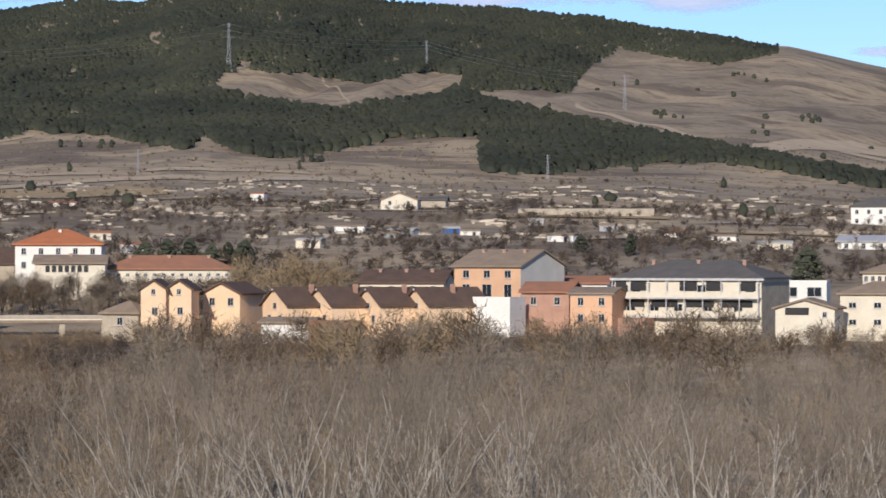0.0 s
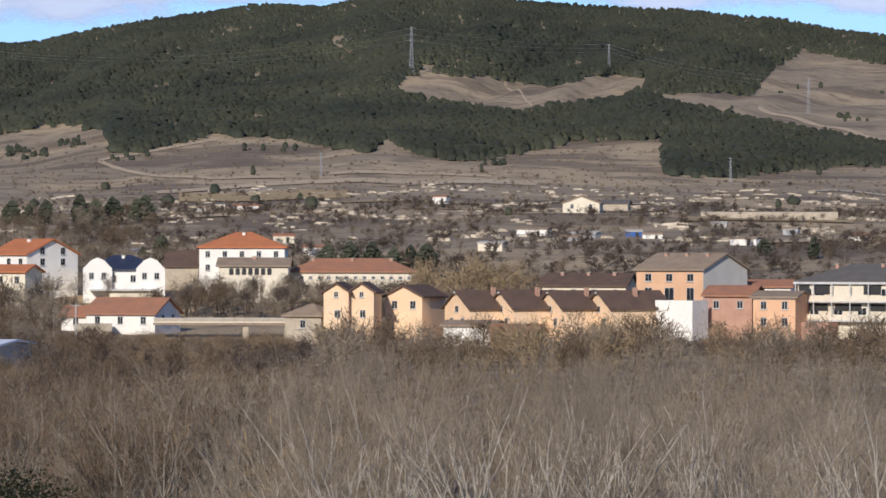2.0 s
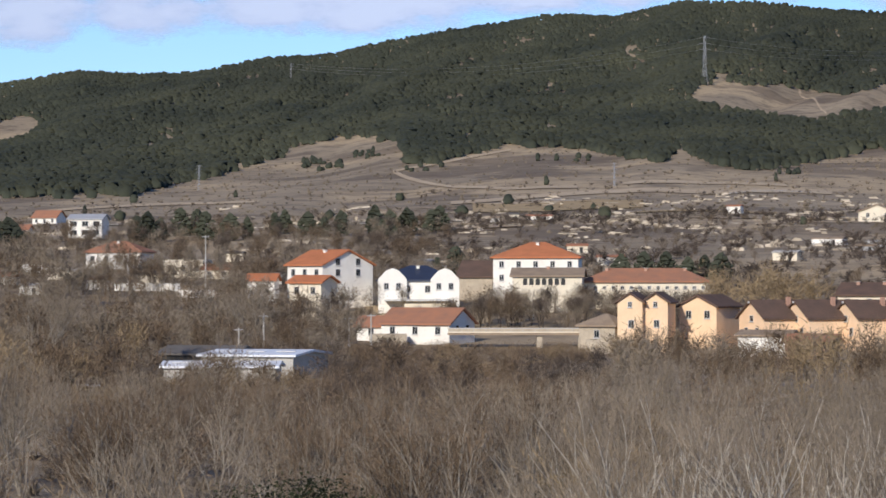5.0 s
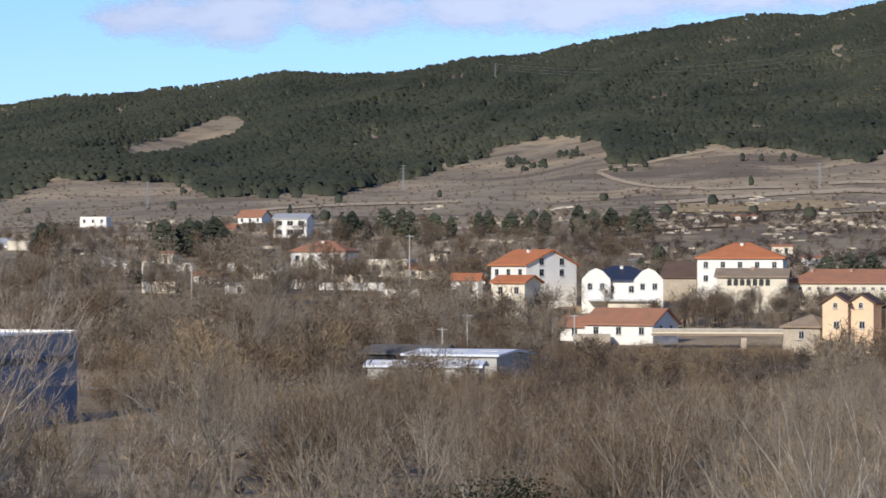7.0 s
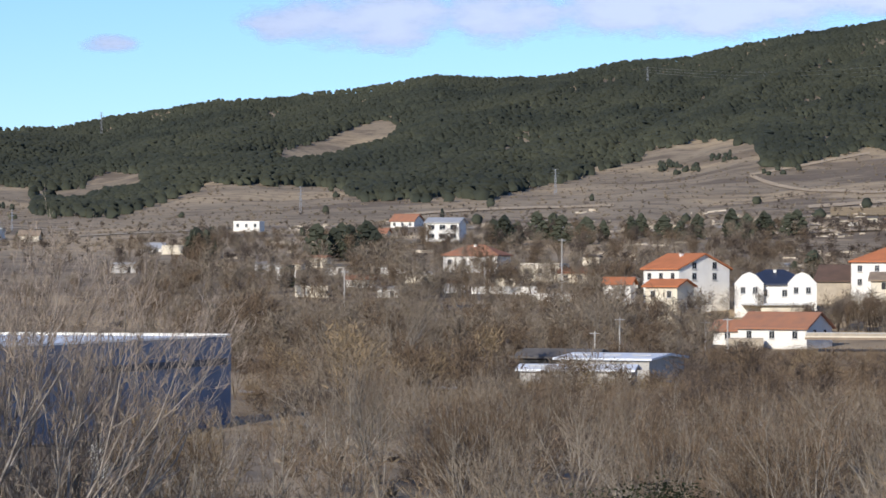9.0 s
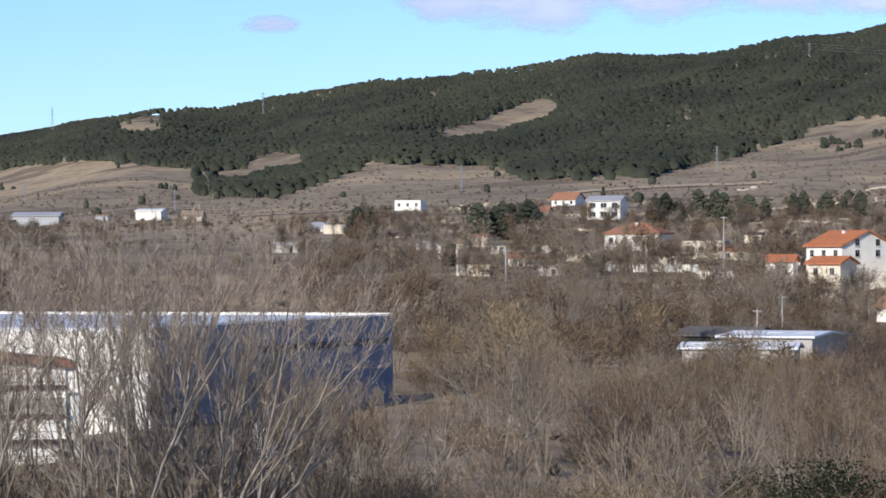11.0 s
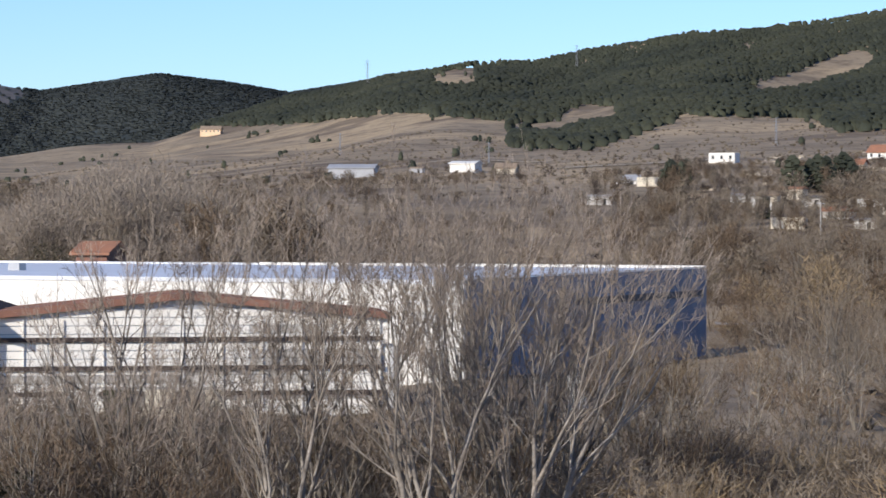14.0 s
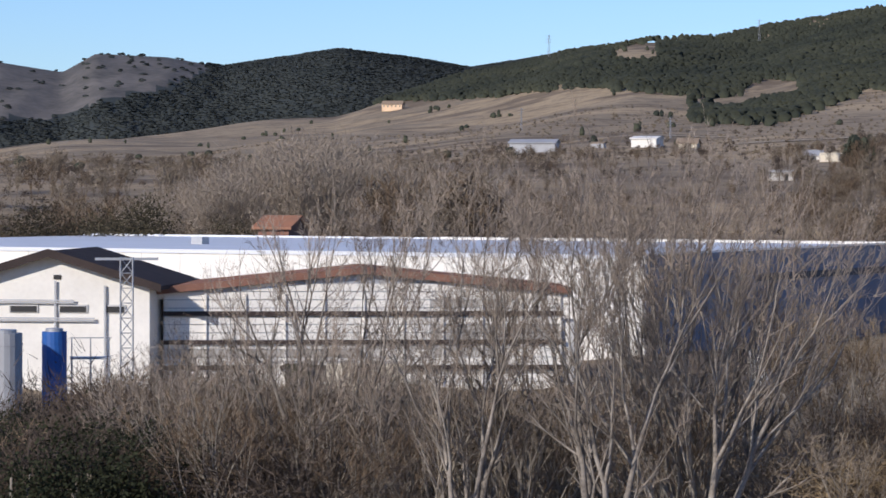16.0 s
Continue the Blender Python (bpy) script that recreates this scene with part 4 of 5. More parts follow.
def stick_arrays(sticks, sides):
    """Tapered sticks as arrays of points and faces; each stick: start, end, radius at start, radius at end."""
    a, b = np.array([s[0] for s in sticks], float), np.array([s[1] for s in sticks], float)
    ra = np.array([s[2] for s in sticks], float)
    rb = np.array([s[3] if len(s) > 3 else s[2] for s in sticks], float)
    axis = b - a
    axis /= np.linalg.norm(axis, axis=1, keepdims=True) + 1e-9
    ref = np.where(np.abs(axis[:, 2:3]) > 0.9, np.array([[1.0, 0, 0]]), np.array([[0, 0, 1.0]]))
    u = np.cross(axis, ref)
    u /= np.linalg.norm(u, axis=1, keepdims=True) + 1e-9
    v = np.cross(axis, u)
    n = len(a)
    pts = np.zeros((n, 2 * sides, 3))
    for s in range(sides):
        way = math.cos(6.28318 * s / sides) * u + math.sin(6.28318 * s / sides) * v
        pts[:, s], pts[:, sides + s] = a + way * ra[:, None], b + way * rb[:, None]
    f = np.array([(s, (s + 1) % sides, sides + (s + 1) % sides, sides + s) for s in range(sides)])
    return pts.reshape(-1, 3), (f[None] + (np.arange(n) * 2 * sides)[:, None, None]).reshape(-1, 4)


def spike_arrays(sticks):
    """Thin twigs as three-sided spikes."""
    a, b, r = np.array([s[0] for s in sticks], float), np.array([s[1] for s in sticks], float), np.array([s[2] for s in sticks], float)
    axis = b - a
    u = np.cross(axis, np.array([[0.3, 0.5, 0.8]]))
    u /= np.linalg.norm(u, axis=1, keepdims=True) + 1e-9
    v = np.cross(axis, u)
    v /= np.linalg.norm(v, axis=1, keepdims=True) + 1e-9
    n = len(a)
    pts = np.zeros((n, 4, 3))
    for s in range(3):
        pts[:, s] = a + (math.cos(2.0944 * s) * u + math.sin(2.0944 * s) * v) * r[:, None]
    pts[:, 3] = b
    f = np.array([(0, 1, 3), (1, 2, 3), (2, 0, 3)])
    return pts.reshape(-1, 3), (f[None] + (np.arange(n) * 4)[:, None, None]).reshape(-1, 3)


def blade_arrays(a, b, r):
    """The finest twigs, one thin tapering blade each."""
    side = np.cross(b - a, np.random.default_rng(len(a)).normal(0, 1, a.shape))
    side *= (1.35 * r / (np.linalg.norm(side, axis=1) + 1e-9))[:, None]
    pts = np.stack([a - side, a + side, b], 1)
    return pts.reshape(-1, 3), np.arange(3 * len(a)).reshape(-1, 3)


def stick_mesh(name, sticks, mat, parent, sides=4):
    p, f = stick_arrays(sticks, sides)
    return mesh_object(name, p.tolist(), f.tolist(), mat, parent)


def pylon(az, foot, tip):
    r = range_at(az, foot)
    h = r * (math.tan(radians(tip)) - math.tan(radians(foot)))
    root = thing("pylon", spot(az, r, -0.3), az + 25, "grey steel lattice power pylon on the hillside", "pylon", "power pylons")
    b, t = h * 0.04, h * 0.012
    k = max(h / 35, 0.6) * 0.6
    corner = [(-1, -1), (1, -1), (1, 1), (-1, 1)]
    sticks, n = [], 8
    at = lambda q, c: (c[0] * (b + (t - b) * q), c[1] * (b + (t - b) * q), h * q)
    for q in range(n):
        lo, hi = (q / n) ** 0.8, ((q + 1) / n) ** 0.8
        for i in range(4):
            c, d = corner[i], corner[(i + 1) % 4]
            sticks += [(at(lo, c), at(hi, c), 0.16 * k), (at(lo, c), at(hi, d), 0.09 * k), (at(lo, d), at(hi, c), 0.09 * k)]
    stick_mesh("tower", sticks, M["steel"], root, 3)
    for q in (0.72, 0.84, 0.96):
        w = h * 0.13
        stick_mesh("crossarm", [((-w, 0, h * q), (w, 0, h * q), 0.13 * k), ((-w, 0, h * q), (0, 0, h * (q + 0.035)), 0.08 * k), ((w, 0, h * q), (0, 0, h * (q + 0.035)), 0.08 * k)], M["steel"], root, 3)


def cables(ends):
    """Three sagging power cables from pylon to pylon."""
    for (az0, foot0, tip0), (az1, foot1, tip1) in zip(ends, ends[1:]):
        hung = []
        for az, foot, tip in ((az0, foot0, tip0), (az1, foot1, tip1)):
            r = range_at(az, foot)
            p = spot(az, r)
            hung.append((p, r * (math.tan(radians(tip)) - math.tan(radians(foot)))))
        (p, h0), (q, h1) = hung
        root = thing("power_line", p, 0, "thin grey power cables strung between pylons", "cable", "power lines")
        for level in (0.72, 0.84, 0.96):
            a, b = Vector((0, 0, h0 * level)), q - p + Vector((0, 0, h1 * level))
            pts = [a.lerp(b, i / 14) - Vector((0, 0, 4 * (b - a).length * 0.02 * (i / 14) * (1 - i / 14))) for i in range(15)]
            stick_mesh("cable", [(u, v, 0.045) for u, v in zip(pts, pts[1:])], M["steel"], root, 3)


def pylons():
    cables([(11.4, 3.42, 3.80), (3.89, 3.38, 4.28), (0.30, 3.42, 3.98), (-3.3, 2.7, 3.35)])
    for az, foot, tip in ((3.89, 3.38, 4.28), (0.30, 3.42, 3.98), (11.4, 3.42, 3.80), (5.53, 1.56, 2.0), (-1.9, 1.46, 1.92), (13.07, 1.48, 1.96), (17.7, 1.12, 1.64), (25.6, 0.95, 1.36),
                          (21.3, 2.5, 2.95), (25.1, 2.2, 2.68), (-3.3, 2.7, 3.35), (22.9, 0.8, 1.2)):
        pylon(az, foot, tip)
    for az, d, tip in ((12.95, 610, 0.68), (14.35, 640, 0.35), (16.9, 560, 0.1), (9.95, 480, -0.75), (11.9, 470, -0.75), (12.35, 455, -1.0), (10.35, 505, -0.8), (7.0, 560, -0.5)):
        root = thing("utility_pole", spot(az, d, -0.3), az, "plain pale wooden utility pole", "pole", "utility poles")
        h = height(d, tip) - root.location.z
        stick_mesh("pole", [((0, 0, 0), (0, 0, h), 0.16, 0.1)], M["concrete"], root, 8)
        box("crossbar", root, (0, 0, h - 0.3), (1.4, 0.1, 0.1), "steel")


orange_house()
balcony_block()
hotel()
gable_house()
slate_house()
twin_gables()
row_houses()
other_houses()
bridge()
metal_sheds()
warehouse()
slatted_barn()
white_hall()
tanks()
pylons()

# ---- dirt tracks ----
def track(name, line, width, label, mat="track"):
    """A ribbon on the ground along bearings and height angles."""
    pts = []
    for (a0, r0), (a1, r1) in zip(line, line[1:]):
        for i in range(14):
            s = i / 14
            pts.append((a0 + (a1 - a0) * s, r0 + (r1 - r0) * s))
    pts.append(line[-1])
    verts, faces = [], []
    for i, (a, r) in enumerate(pts):
        for q in (-0.5, -0.17, 0.17, 0.5):
            verts.append(tuple(spot(a, r + q * width, 0.35)))
        if i:
            for s in range(3):
                k = 4 * (i - 1) + s
                faces.append((k, k + 1, k + 5, k + 4))
    return tagged(mesh_object(name, verts, faces, M[mat]), label, "track", kind="structure")


def tracks():
    mark = lambda pts: [(a, range_at(a, e)) for a, e in pts]
    track("dirt_track", mark([(1.6, 1.42), (2.8, 1.45), (4.7, 1.48), (5.76, 1.45), (6.78, 1.38), (7.4, 1.33), (8.02, 1.28), (8.5, 1.25)]), 38, "pale dirt track crossing the fields")
    track("dirt_track", mark([(6.2, 1.54), (7.5, 1.51), (8.4, 1.54), (8.9, 1.61), (9.3, 1.71), (9.55, 1.82)]), 30, "pale dirt track round a scrub hill")
    track("dirt_track", mark([(9.55, 1.83), (9.25, 1.88), (8.63, 1.99), (7.9, 2.13), (7.4, 2.22)]), 16, "pale path over a scrub hill")
    track("dirt_track", mark([(2.4, 1.55), (3.4, 1.60), (4.4, 1.63), (5.4, 1.60)]), 24, "bare tan terrace below the forest")
    track("grass_strip", mark([(5.0, 1.23), (5.8, 1.22), (6.8, 1.17), (7.7, 1.15), (8.1, 1.16)]), range_at(6.5, 1.27) - range_at(6.5, 1.11), "strip of ochre dry grass below a track", "dry_grass")
    track("dirt_track", mark([(-5.2, 2.05), (-4.4, 2.25), (-3.4, 2.5), (-2.4, 2.8)]), 30, "pale track on the bare hill")
    track("dirt_track", mark([(2.2, 3.28), (1.9, 3.1), (1.7, 2.85)]), 25, "steep pale track through a clearing")
    track("dirt_track", mark([(-8.5, 1.75), (-7.0, 2.0), (-5.6, 2.05)]), 45, "pale bare terrace on the hill")
    track("quarry_bank", mark([(-5.9, 2.0), (-6.6, 2.06), (-7.4, 2.0), (-8.6, 1.92)]), 130, "bare tan quarry bank on the hill")
    track("dirt_track", mark([(12.0, 1.28), (13.4, 1.24), (15, 1.16), (15.8, 1.1)]), 35, "bare orange-tan earth below the forest")
    rng = random.Random(31)
    for _ in range(34):
        a, r, w = rng.uniform(-9.5, 24), rng.uniform(760, 1350), rng.uniform(0.5, 1.7)
        bend = rng.uniform(-30, 30)
        track("terrace", [(a - w, r + bend * 0.4), (a - w * 0.3, r), (a + w * 0.4, r + bend * 0.1), (a + w, r + bend)], rng.uniform(6, 22), "bare pale terrace edge across the fields", rng.choice(("track", "dry_grass", "pale_stone")))
    track("dirt_track", [(18.8, 372), (17.0, 378), (15.2, 384), (13.6, 380), (12.9, 372), (12.3, 420)], 7, "grey gravel road through the scrub", "concrete")


tracks()


# ---- bare trees and shrubs ----
def grow(rng, h, stems, spread, depth, forks, sprays, fine, upward, reach, opening):
    """Branches of a many-stemmed bare tree that forks again and again: limbs (thick) and twigs (thin)."""
    limbs, bearers = [], []

    def limb(start, way, length, radius, level):
        n = 4 if level == 0 else 3 if level < depth else 2
        thin = 0.55 if level < depth else 0.35
        p, w, pts = start, way, [start]
        for i in range(n):
            w = (w + Vector((rng.gauss(0, 0.10), rng.gauss(0, 0.10), rng.gauss(0, 0.05) + upward))).normalized()
            q = p + w * (length / n)
            limbs.append((p, q, radius * (1 - (1 - thin) * i / n), radius * (1 - (1 - thin) * (i + 1) / n)))
            pts.append(q)
            p = q
        if level >= depth - 2:
            bearers.append((pts[0], pts[-1], w, level))
        if level == depth:
            return
        count = rng.choice(forks)
        side = w.orthogonal().normalized()
        start_turn = rng.uniform(0, 6.283)
        for k in range(count):
            a = opening * (rng.uniform(0.22, 0.55) if k else rng.uniform(0.08, 0.3))
            out = side.copy()
            out.rotate(Matrix.Rotation(start_turn + 6.283 * k / count + rng.uniform(-0.4, 0.4), 3, w))
            limb(p, (w * math.cos(a) + out * math.sin(a)).normalized(), length * rng.uniform(0.66, 0.92), radius * thin * (1.0 if k == 0 else 0.75), level + 1)
        # a side limb lower down
        i = rng.randrange(1, n)
        out = side.copy()
        out.rotate(Matrix.Rotation(rng.uniform(0, 6.283), 3, w))
        a = rng.uniform(0.5, 0.85)
        limb(pts[i], (w * math.cos(a) + out * math.sin(a)).normalized(), length * rng.uniform(0.5, 0.75), radius * 0.45, min(level + 2, depth))

    for s in range(stems):
        turn = 6.283 * (s + rng.uniform(-0.3, 0.3)) / stems
        tilt = spread * rng.uniform(0.35, 1.0)
        way = Vector((math.cos(turn) * math.sin(tilt), math.sin(turn) * math.sin(tilt), math.cos(tilt)))
        start = Vector((math.cos(turn), math.sin(turn), 0)) * h * 0.015
        limb(start, way, h * reach * rng.uniform(0.85, 1.15), h * 0.0085 * rng.uniform(0.7, 1.2), 0)
    # twigs along the outer limbs, and finer ones on those
    gen = np.random.default_rng(rng.randrange(10 ** 6))
    a = np.array([b[0] for b in bearers]).repeat(sprays, 0)
    b = np.array([b[1] for b in bearers]).repeat(sprays, 0)
    w = np.array([b[2] for b in bearers]).repeat(sprays, 0)
    length = (h * gen.uniform(0.03, 0.085, len(a)))[:, None]
    root = a + (b - a) * gen.uniform(0.1, 1.0, len(a))[:, None]
    way = w + gen.normal(0, 0.55, a.shape) + np.array([[0, 0, 0.25 + 2 * upward]])
    way /= np.linalg.norm(way, axis=1, keepdims=True)
    tip = root + way * length
    root2, tip1, way2 = root.repeat(fine, 0), tip.repeat(fine, 0), way.repeat(fine, 0)
    s = gen.uniform(0.2, 0.95, len(root2))[:, None]
    start2 = root2 + (tip1 - root2) * s
    way2 = way2 + gen.normal(0, 0.5, way2.shape) + np.array([[0, 0, 0.2]])
    way2 /= np.linalg.norm(way2, axis=1, keepdims=True)
    tip2 = start2 + way2 * (h * gen.uniform(0.016, 0.045, len(s)))[:, None]
    twigs = (np.concatenate([root, start2]), np.concatenate([tip, tip2]), np.concatenate([np.full(len(root), h * 0.00075), np.full(len(start2), h * 0.0005)]))
    return limbs, twigs


def bare_tree(name, seed, h, stems, spread, shape, bark, twig, label, category, group, thick=1.0, stout=1.0, upward=0.05, reach=0.31, opening=1.0):
    """One tree model standing at the origin: trunk with limbs, and crown of twigs. shape: depth, forks, twigs on a limb, finer twigs on a twig."""
    rng = random.Random(seed)
    limbs, (ta, tb, tr) = grow(rng, h, stems, spread, *shape, upward, reach, opening)
    root = thing(name, (0, 0, 0), 0, label, category, group)
    tall = h / max(tb[:, 2].max(), 0.1)
    limbs = [(a * tall, b * tall, r0 * stout, r1 * stout) for a, b, r0, r1 in limbs]
    big = [s for s in limbs if s[2] > h * 0.0011]
    small = [s for s in limbs if s[2] <= h * 0.0011]
    p, f = stick_arrays(big, 5)
    mesh_object("trunk", p.tolist(), f.tolist(), M[bark], root, smooth_faces=True)
    p1, f1 = stick_arrays(small, 3)
    p2, f2 = blade_arrays(ta * tall, tb * tall, tr * thick)
    mesh_object("crown", np.concatenate([p1, p2]).tolist(), f1.tolist() + (f2 + len(p1)).tolist(), M[twig], root)
    return root


def template(seed, stems, count, spread, length, width, low):
    """A plant one metre tall for far woods: forking stems, each ending in clumps of twigs that fan out every way."""
    rng = random.Random(seed)
    sticks, clumps = [], []
    for s in range(stems):
        a, t = 6.283 * (s + rng.random()) / stems, spread * rng.uniform(0.15, 0.75)
        way = Vector((math.cos(a) * math.sin(t), math.sin(a) * math.sin(t), math.cos(t)))
        fork = way * rng.uniform(0.3, 0.5)
        sticks.append((Vector((0, 0, 0)), fork, 0.008, 0.005))
        for _ in range(6):
            w = (way + Vector((rng.gauss(0, 0.45), rng.gauss(0, 0.45), rng.gauss(0, 0.3) + 0.1)) * spread * 1.4).normalized()
            end = fork + w * rng.uniform(0.2, 0.45)
            end.z = max(end.z, low)
            sticks.append((fork, end, 0.0035, 0.0015))
            clumps.append((fork.lerp(end, 0.75), w))
    pts, faces = [], []
    for k in range(count):
        c, w = clumps[k % len(clumps)]
        way = Vector((rng.gauss(0, 1), rng.gauss(0, 1), rng.gauss(0, 0.8))) * 0.75 + w
        p = c + Vector((rng.gauss(0, 0.05), rng.gauss(0, 0.05), rng.gauss(0, 0.07))) * (0.5 + spread)
        p.z = max(p.z, low * rng.random())
        tip = p + way.normalized() * length * rng.uniform(0.5, 1.4)
        tip.z = max(tip.z, 0.02)
        side = Vector((rng.gauss(0, 1), rng.gauss(0, 1), rng.gauss(0, 1))).normalized() * width * rng.uniform(0.6, 1.4)
        pts += [p - side, p + side, tip]
        faces.append((3 * k, 3 * k + 1, 3 * k + 2))
    p2, f2 = stick_arrays(sticks, 3)
    tri = np.concatenate([f2[:, [0, 1, 2]], f2[:, [0, 2, 3]]]) + len(pts)
    whole = np.concatenate([np.array(pts), p2])
    return whole / whole[:, 2].max(), np.concatenate([np.array(faces), tri])


def shrub(seed, mat, label):
    root = thing("shrub", (0, 0, 0), 0, label, "shrub", "shrubs")
    p, f = template(seed, 11, 1600, 1.25, 0.13, 0.0038, 0.06)
    p = p * 3
    n = 1600 * 3
    mesh_object("crown", p[:n].tolist(), f[:1600].tolist(), M[mat], root)
    mesh_object("rootstock", p[n:].tolist(), (f[1600:] - n).tolist(), M[mat], root)
    return root


class Grove:
    """Models that are placed over and over, the first time moved and afterwards copied."""

    def __init__(self, models):
        self.models, self.used = models, set()

    def put(self, k, place, turn, size):
        ob, h = self.models[k]
        s = size / h
        if k not in self.used:
            self.used.add(k)
            ob.location, ob.rotation_euler.z, ob.scale = place, turn, (s, s, s)
        else:
            c = copy_thing(ob, Matrix.LocRotScale(place, Euler((0, 0, turn)), None))
            c.scale = (s, s, s)


def merged(name, models, spots, mat, label, category):
    """Many plants in one mesh; spots: model, place, turn and height."""
    verts, faces, n = [], [], 0
    for k, place, turn, size in spots:
        p, f = models[k]
        c, s = math.cos(turn), math.sin(turn)
        q = np.stack([p[:, 0] * c - p[:, 1] * s, p[:, 0] * s + p[:, 1] * c, p[:, 2]], 1) * size + np.array(place)
        verts.append(q)
        faces.append(f + n)
        n += len(q)
    data = bpy.data.meshes.new(name)
    v, f = np.concatenate(verts), np.concatenate(faces)
    data.vertices.add(len(v))
    data.vertices.foreach_set("co", v.ravel())
    data.loops.add(f.size)
    data.loops.foreach_set("vertex_index", f.ravel())
    data.polygons.add(len(f))
    data.polygons.foreach_set("loop_start", np.arange(0, f.size, 3))
    data.materials.append(M[mat])
    data.update(calc_edges=True)
    return tagged(new(name, data), label, category, kind="stuff")


def woods():
    rng = random.Random(21)
    beyond = []
    big = Grove([(bare_tree("bare_tree", 30 + i, 14, n, sp, (4, (2, 2, 3), 4, 2), "bark", "twig", "tall bare many-stemmed riverside tree with grey bark", "tree", "riverside trees", 1.25, 1.5), 14)
                 for i, (n, sp) in enumerate(((5, 0.62), (4, 0.45), (6, 0.72), (3, 0.35)))])
    mid = Grove([(bare_tree("bare_tree", 50 + i, 9, n, sp, (3, (2, 2, 3), 5, 2), "bark", tw, lab, "tree", "woodland trees", 1.9, 1.2), 9)
                 for i, (n, sp, tw, lab) in enumerate(((5, 0.4, "twig", "bare grey-brown winter tree with fine upright twigs"), (6, 0.55, "shrub", "bare brown spreading winter tree"), (5, 0.45, "ochre", "bare tree with ochre twigs"), (3, 0.3, "twig", "slim bare winter tree"), (5, 0.5, "dark_twig", "slender dark bare tree in the undergrowth")))])
    bush = Grove([(shrub(70 + i, tw, lab), 3) for i, (tw, lab) in enumerate((("shrub", "dense brown leafless shrub"), ("twig", "dense grey leafless shrub"), ("ochre", "ochre leafless willow shrub"), ("brush", "dark brown bare thicket")))])
    tall = Grove([(bare_tree("bare_tree", 130 + i, 15, n, sp, (4, (2, 2, 3), 7, 3), "dark_bark", "dark_twig", "tall bare tree with grey trunk and upright fine twigs", "tree", "trees before the warehouse", 0.7, 1.5, 0.08, 0.38, 0.75), 15)
                  for i, (n, sp) in enumerate(((5, 0.42), (4, 0.36), (5, 0.5)))])
    fan = Grove([(bare_tree("bare_tree", 150 + i, 12, n, sp, (4, (2, 2, 3), 4, 3), "pale_bark", "twig", "bare riverside tree with pale limbs fanning out", "tree", "riverside trees", 0.65, 1.65, 0.04, 0.42, 0.7), 12)
                 for i, (n, sp) in enumerate(((7, 0.6), (6, 0.5), (8, 0.7)))])
    # tall trees before the warehouse
    for az, d, h in ((29.2, 118, 16.4), (26.6, 112, 16.4), (25.7, 118, 17.0), (24.1, 110, 17.6), (23.1, 120, 17.4), (22.4, 114, 16.2), (21.9, 122, 13.4), (27.9, 126, 10.0), (30.9, 124, 9.0)):
        tall.put(rng.randrange(3), spot(az, d, -0.1), rng.uniform(0, 6.28), h)
    other = random.Random(8)
    for az, d, h in ((4.6, 106, 11.9), (2.9, 112, 11.2), (1.1, 104, 11.6), (-0.6, 110, 11.2), (-2.5, 105, 11.5), (-4.4, 111, 11.0), (-6.3, 104, 11.3), (-8.2, 110, 11.0), (3.8, 118, 10.6), (2.0, 100, 11.4), (0.3, 120, 10.8), (-1.5, 101, 11.2), (-3.4, 119, 10.6), (-5.3, 100, 11.2), (-7.3, 120, 10.5), (5.3, 101, 10.8), (5.6, 128, 8.8), (6.8, 112, 8.4)):
        fan.put(other.randrange(3), spot(az, d, -0.1), other.uniform(0, 6.28), h)
    for az, d, h in ((5.9, 124, 8.8), (5.3, 120, 8.9), (1.9, 118, 8.0)):
        mid.put(2, spot(az, d, -0.1), other.uniform(0, 6.28), h)
    # thinner trees between them, and brush before the tanks
    for az, d, h in ((32.0, 124, 8.2), (31.2, 118, 8.8), (30.2, 128, 8.8), (28.4, 122, 9.0), (27.3, 114, 8.6), (24.9, 122, 9.0), (22.7, 116, 9.4), (29.0, 118, 8.6), (31.8, 126, 7.8)):
        mid.put(4, spot(az, d, -0.1), other.uniform(0, 6.28), h)
    for _ in range(26):
        az, d = other.uniform(30.4, 35.5), other.uniform(138, 160)
        bush.put(other.choice((0, 3, 3)), spot(az, d, -0.1), other.uniform(0, 6.28), height(d, -3.25 if az < 33.6 else -3.7) * other.uniform(1.0, 1.3))
    for _ in range(36):
        az, d = other.uniform(10, 20), other.uniform(112, 150)
        bush.put(other.choice((0, 3, 3, 0) if az < 15 else (0, 3, 2, 0)), spot(az, d, -0.1), other.uniform(0, 6.28), height(d, -3.5) * other.uniform(0.6, 0.95))
    # rounded tangles of willow at the water
    for _ in range(24):
        az, d = other.uniform(11.5, 21), other.uniform(114, 150)
        bush.put(other.choice((2, 1, 2, 0)), spot(az, d, -0.1), other.uniform(0, 6.28), height(d, -3.4) * other.uniform(0.75, 1.0))
    # thick undergrowth at their feet
    for _ in range(52):
        az, d = rng.uniform(18.8, 31.2), rng.uniform(112, 160)
        mid.put(rng.choice((1, 1, 0)), spot(az, d, -0.1), rng.uniform(0, 6.28), height(d, -3.5) * rng.uniform(0.7, 1.05))
    # riverside wood before the village
    for _ in range(46):
        az = rng.uniform(-9.5, 5.8)
        d = 135 + 165 * rng.random() ** 0.9
        cap = EYE - d * math.tan(radians(1.42))
        big.put(rng.randrange(4), spot(az, d, -0.1), rng.uniform(0, 6.28), max(cap * rng.uniform(0.68, 1.12), 3.5))
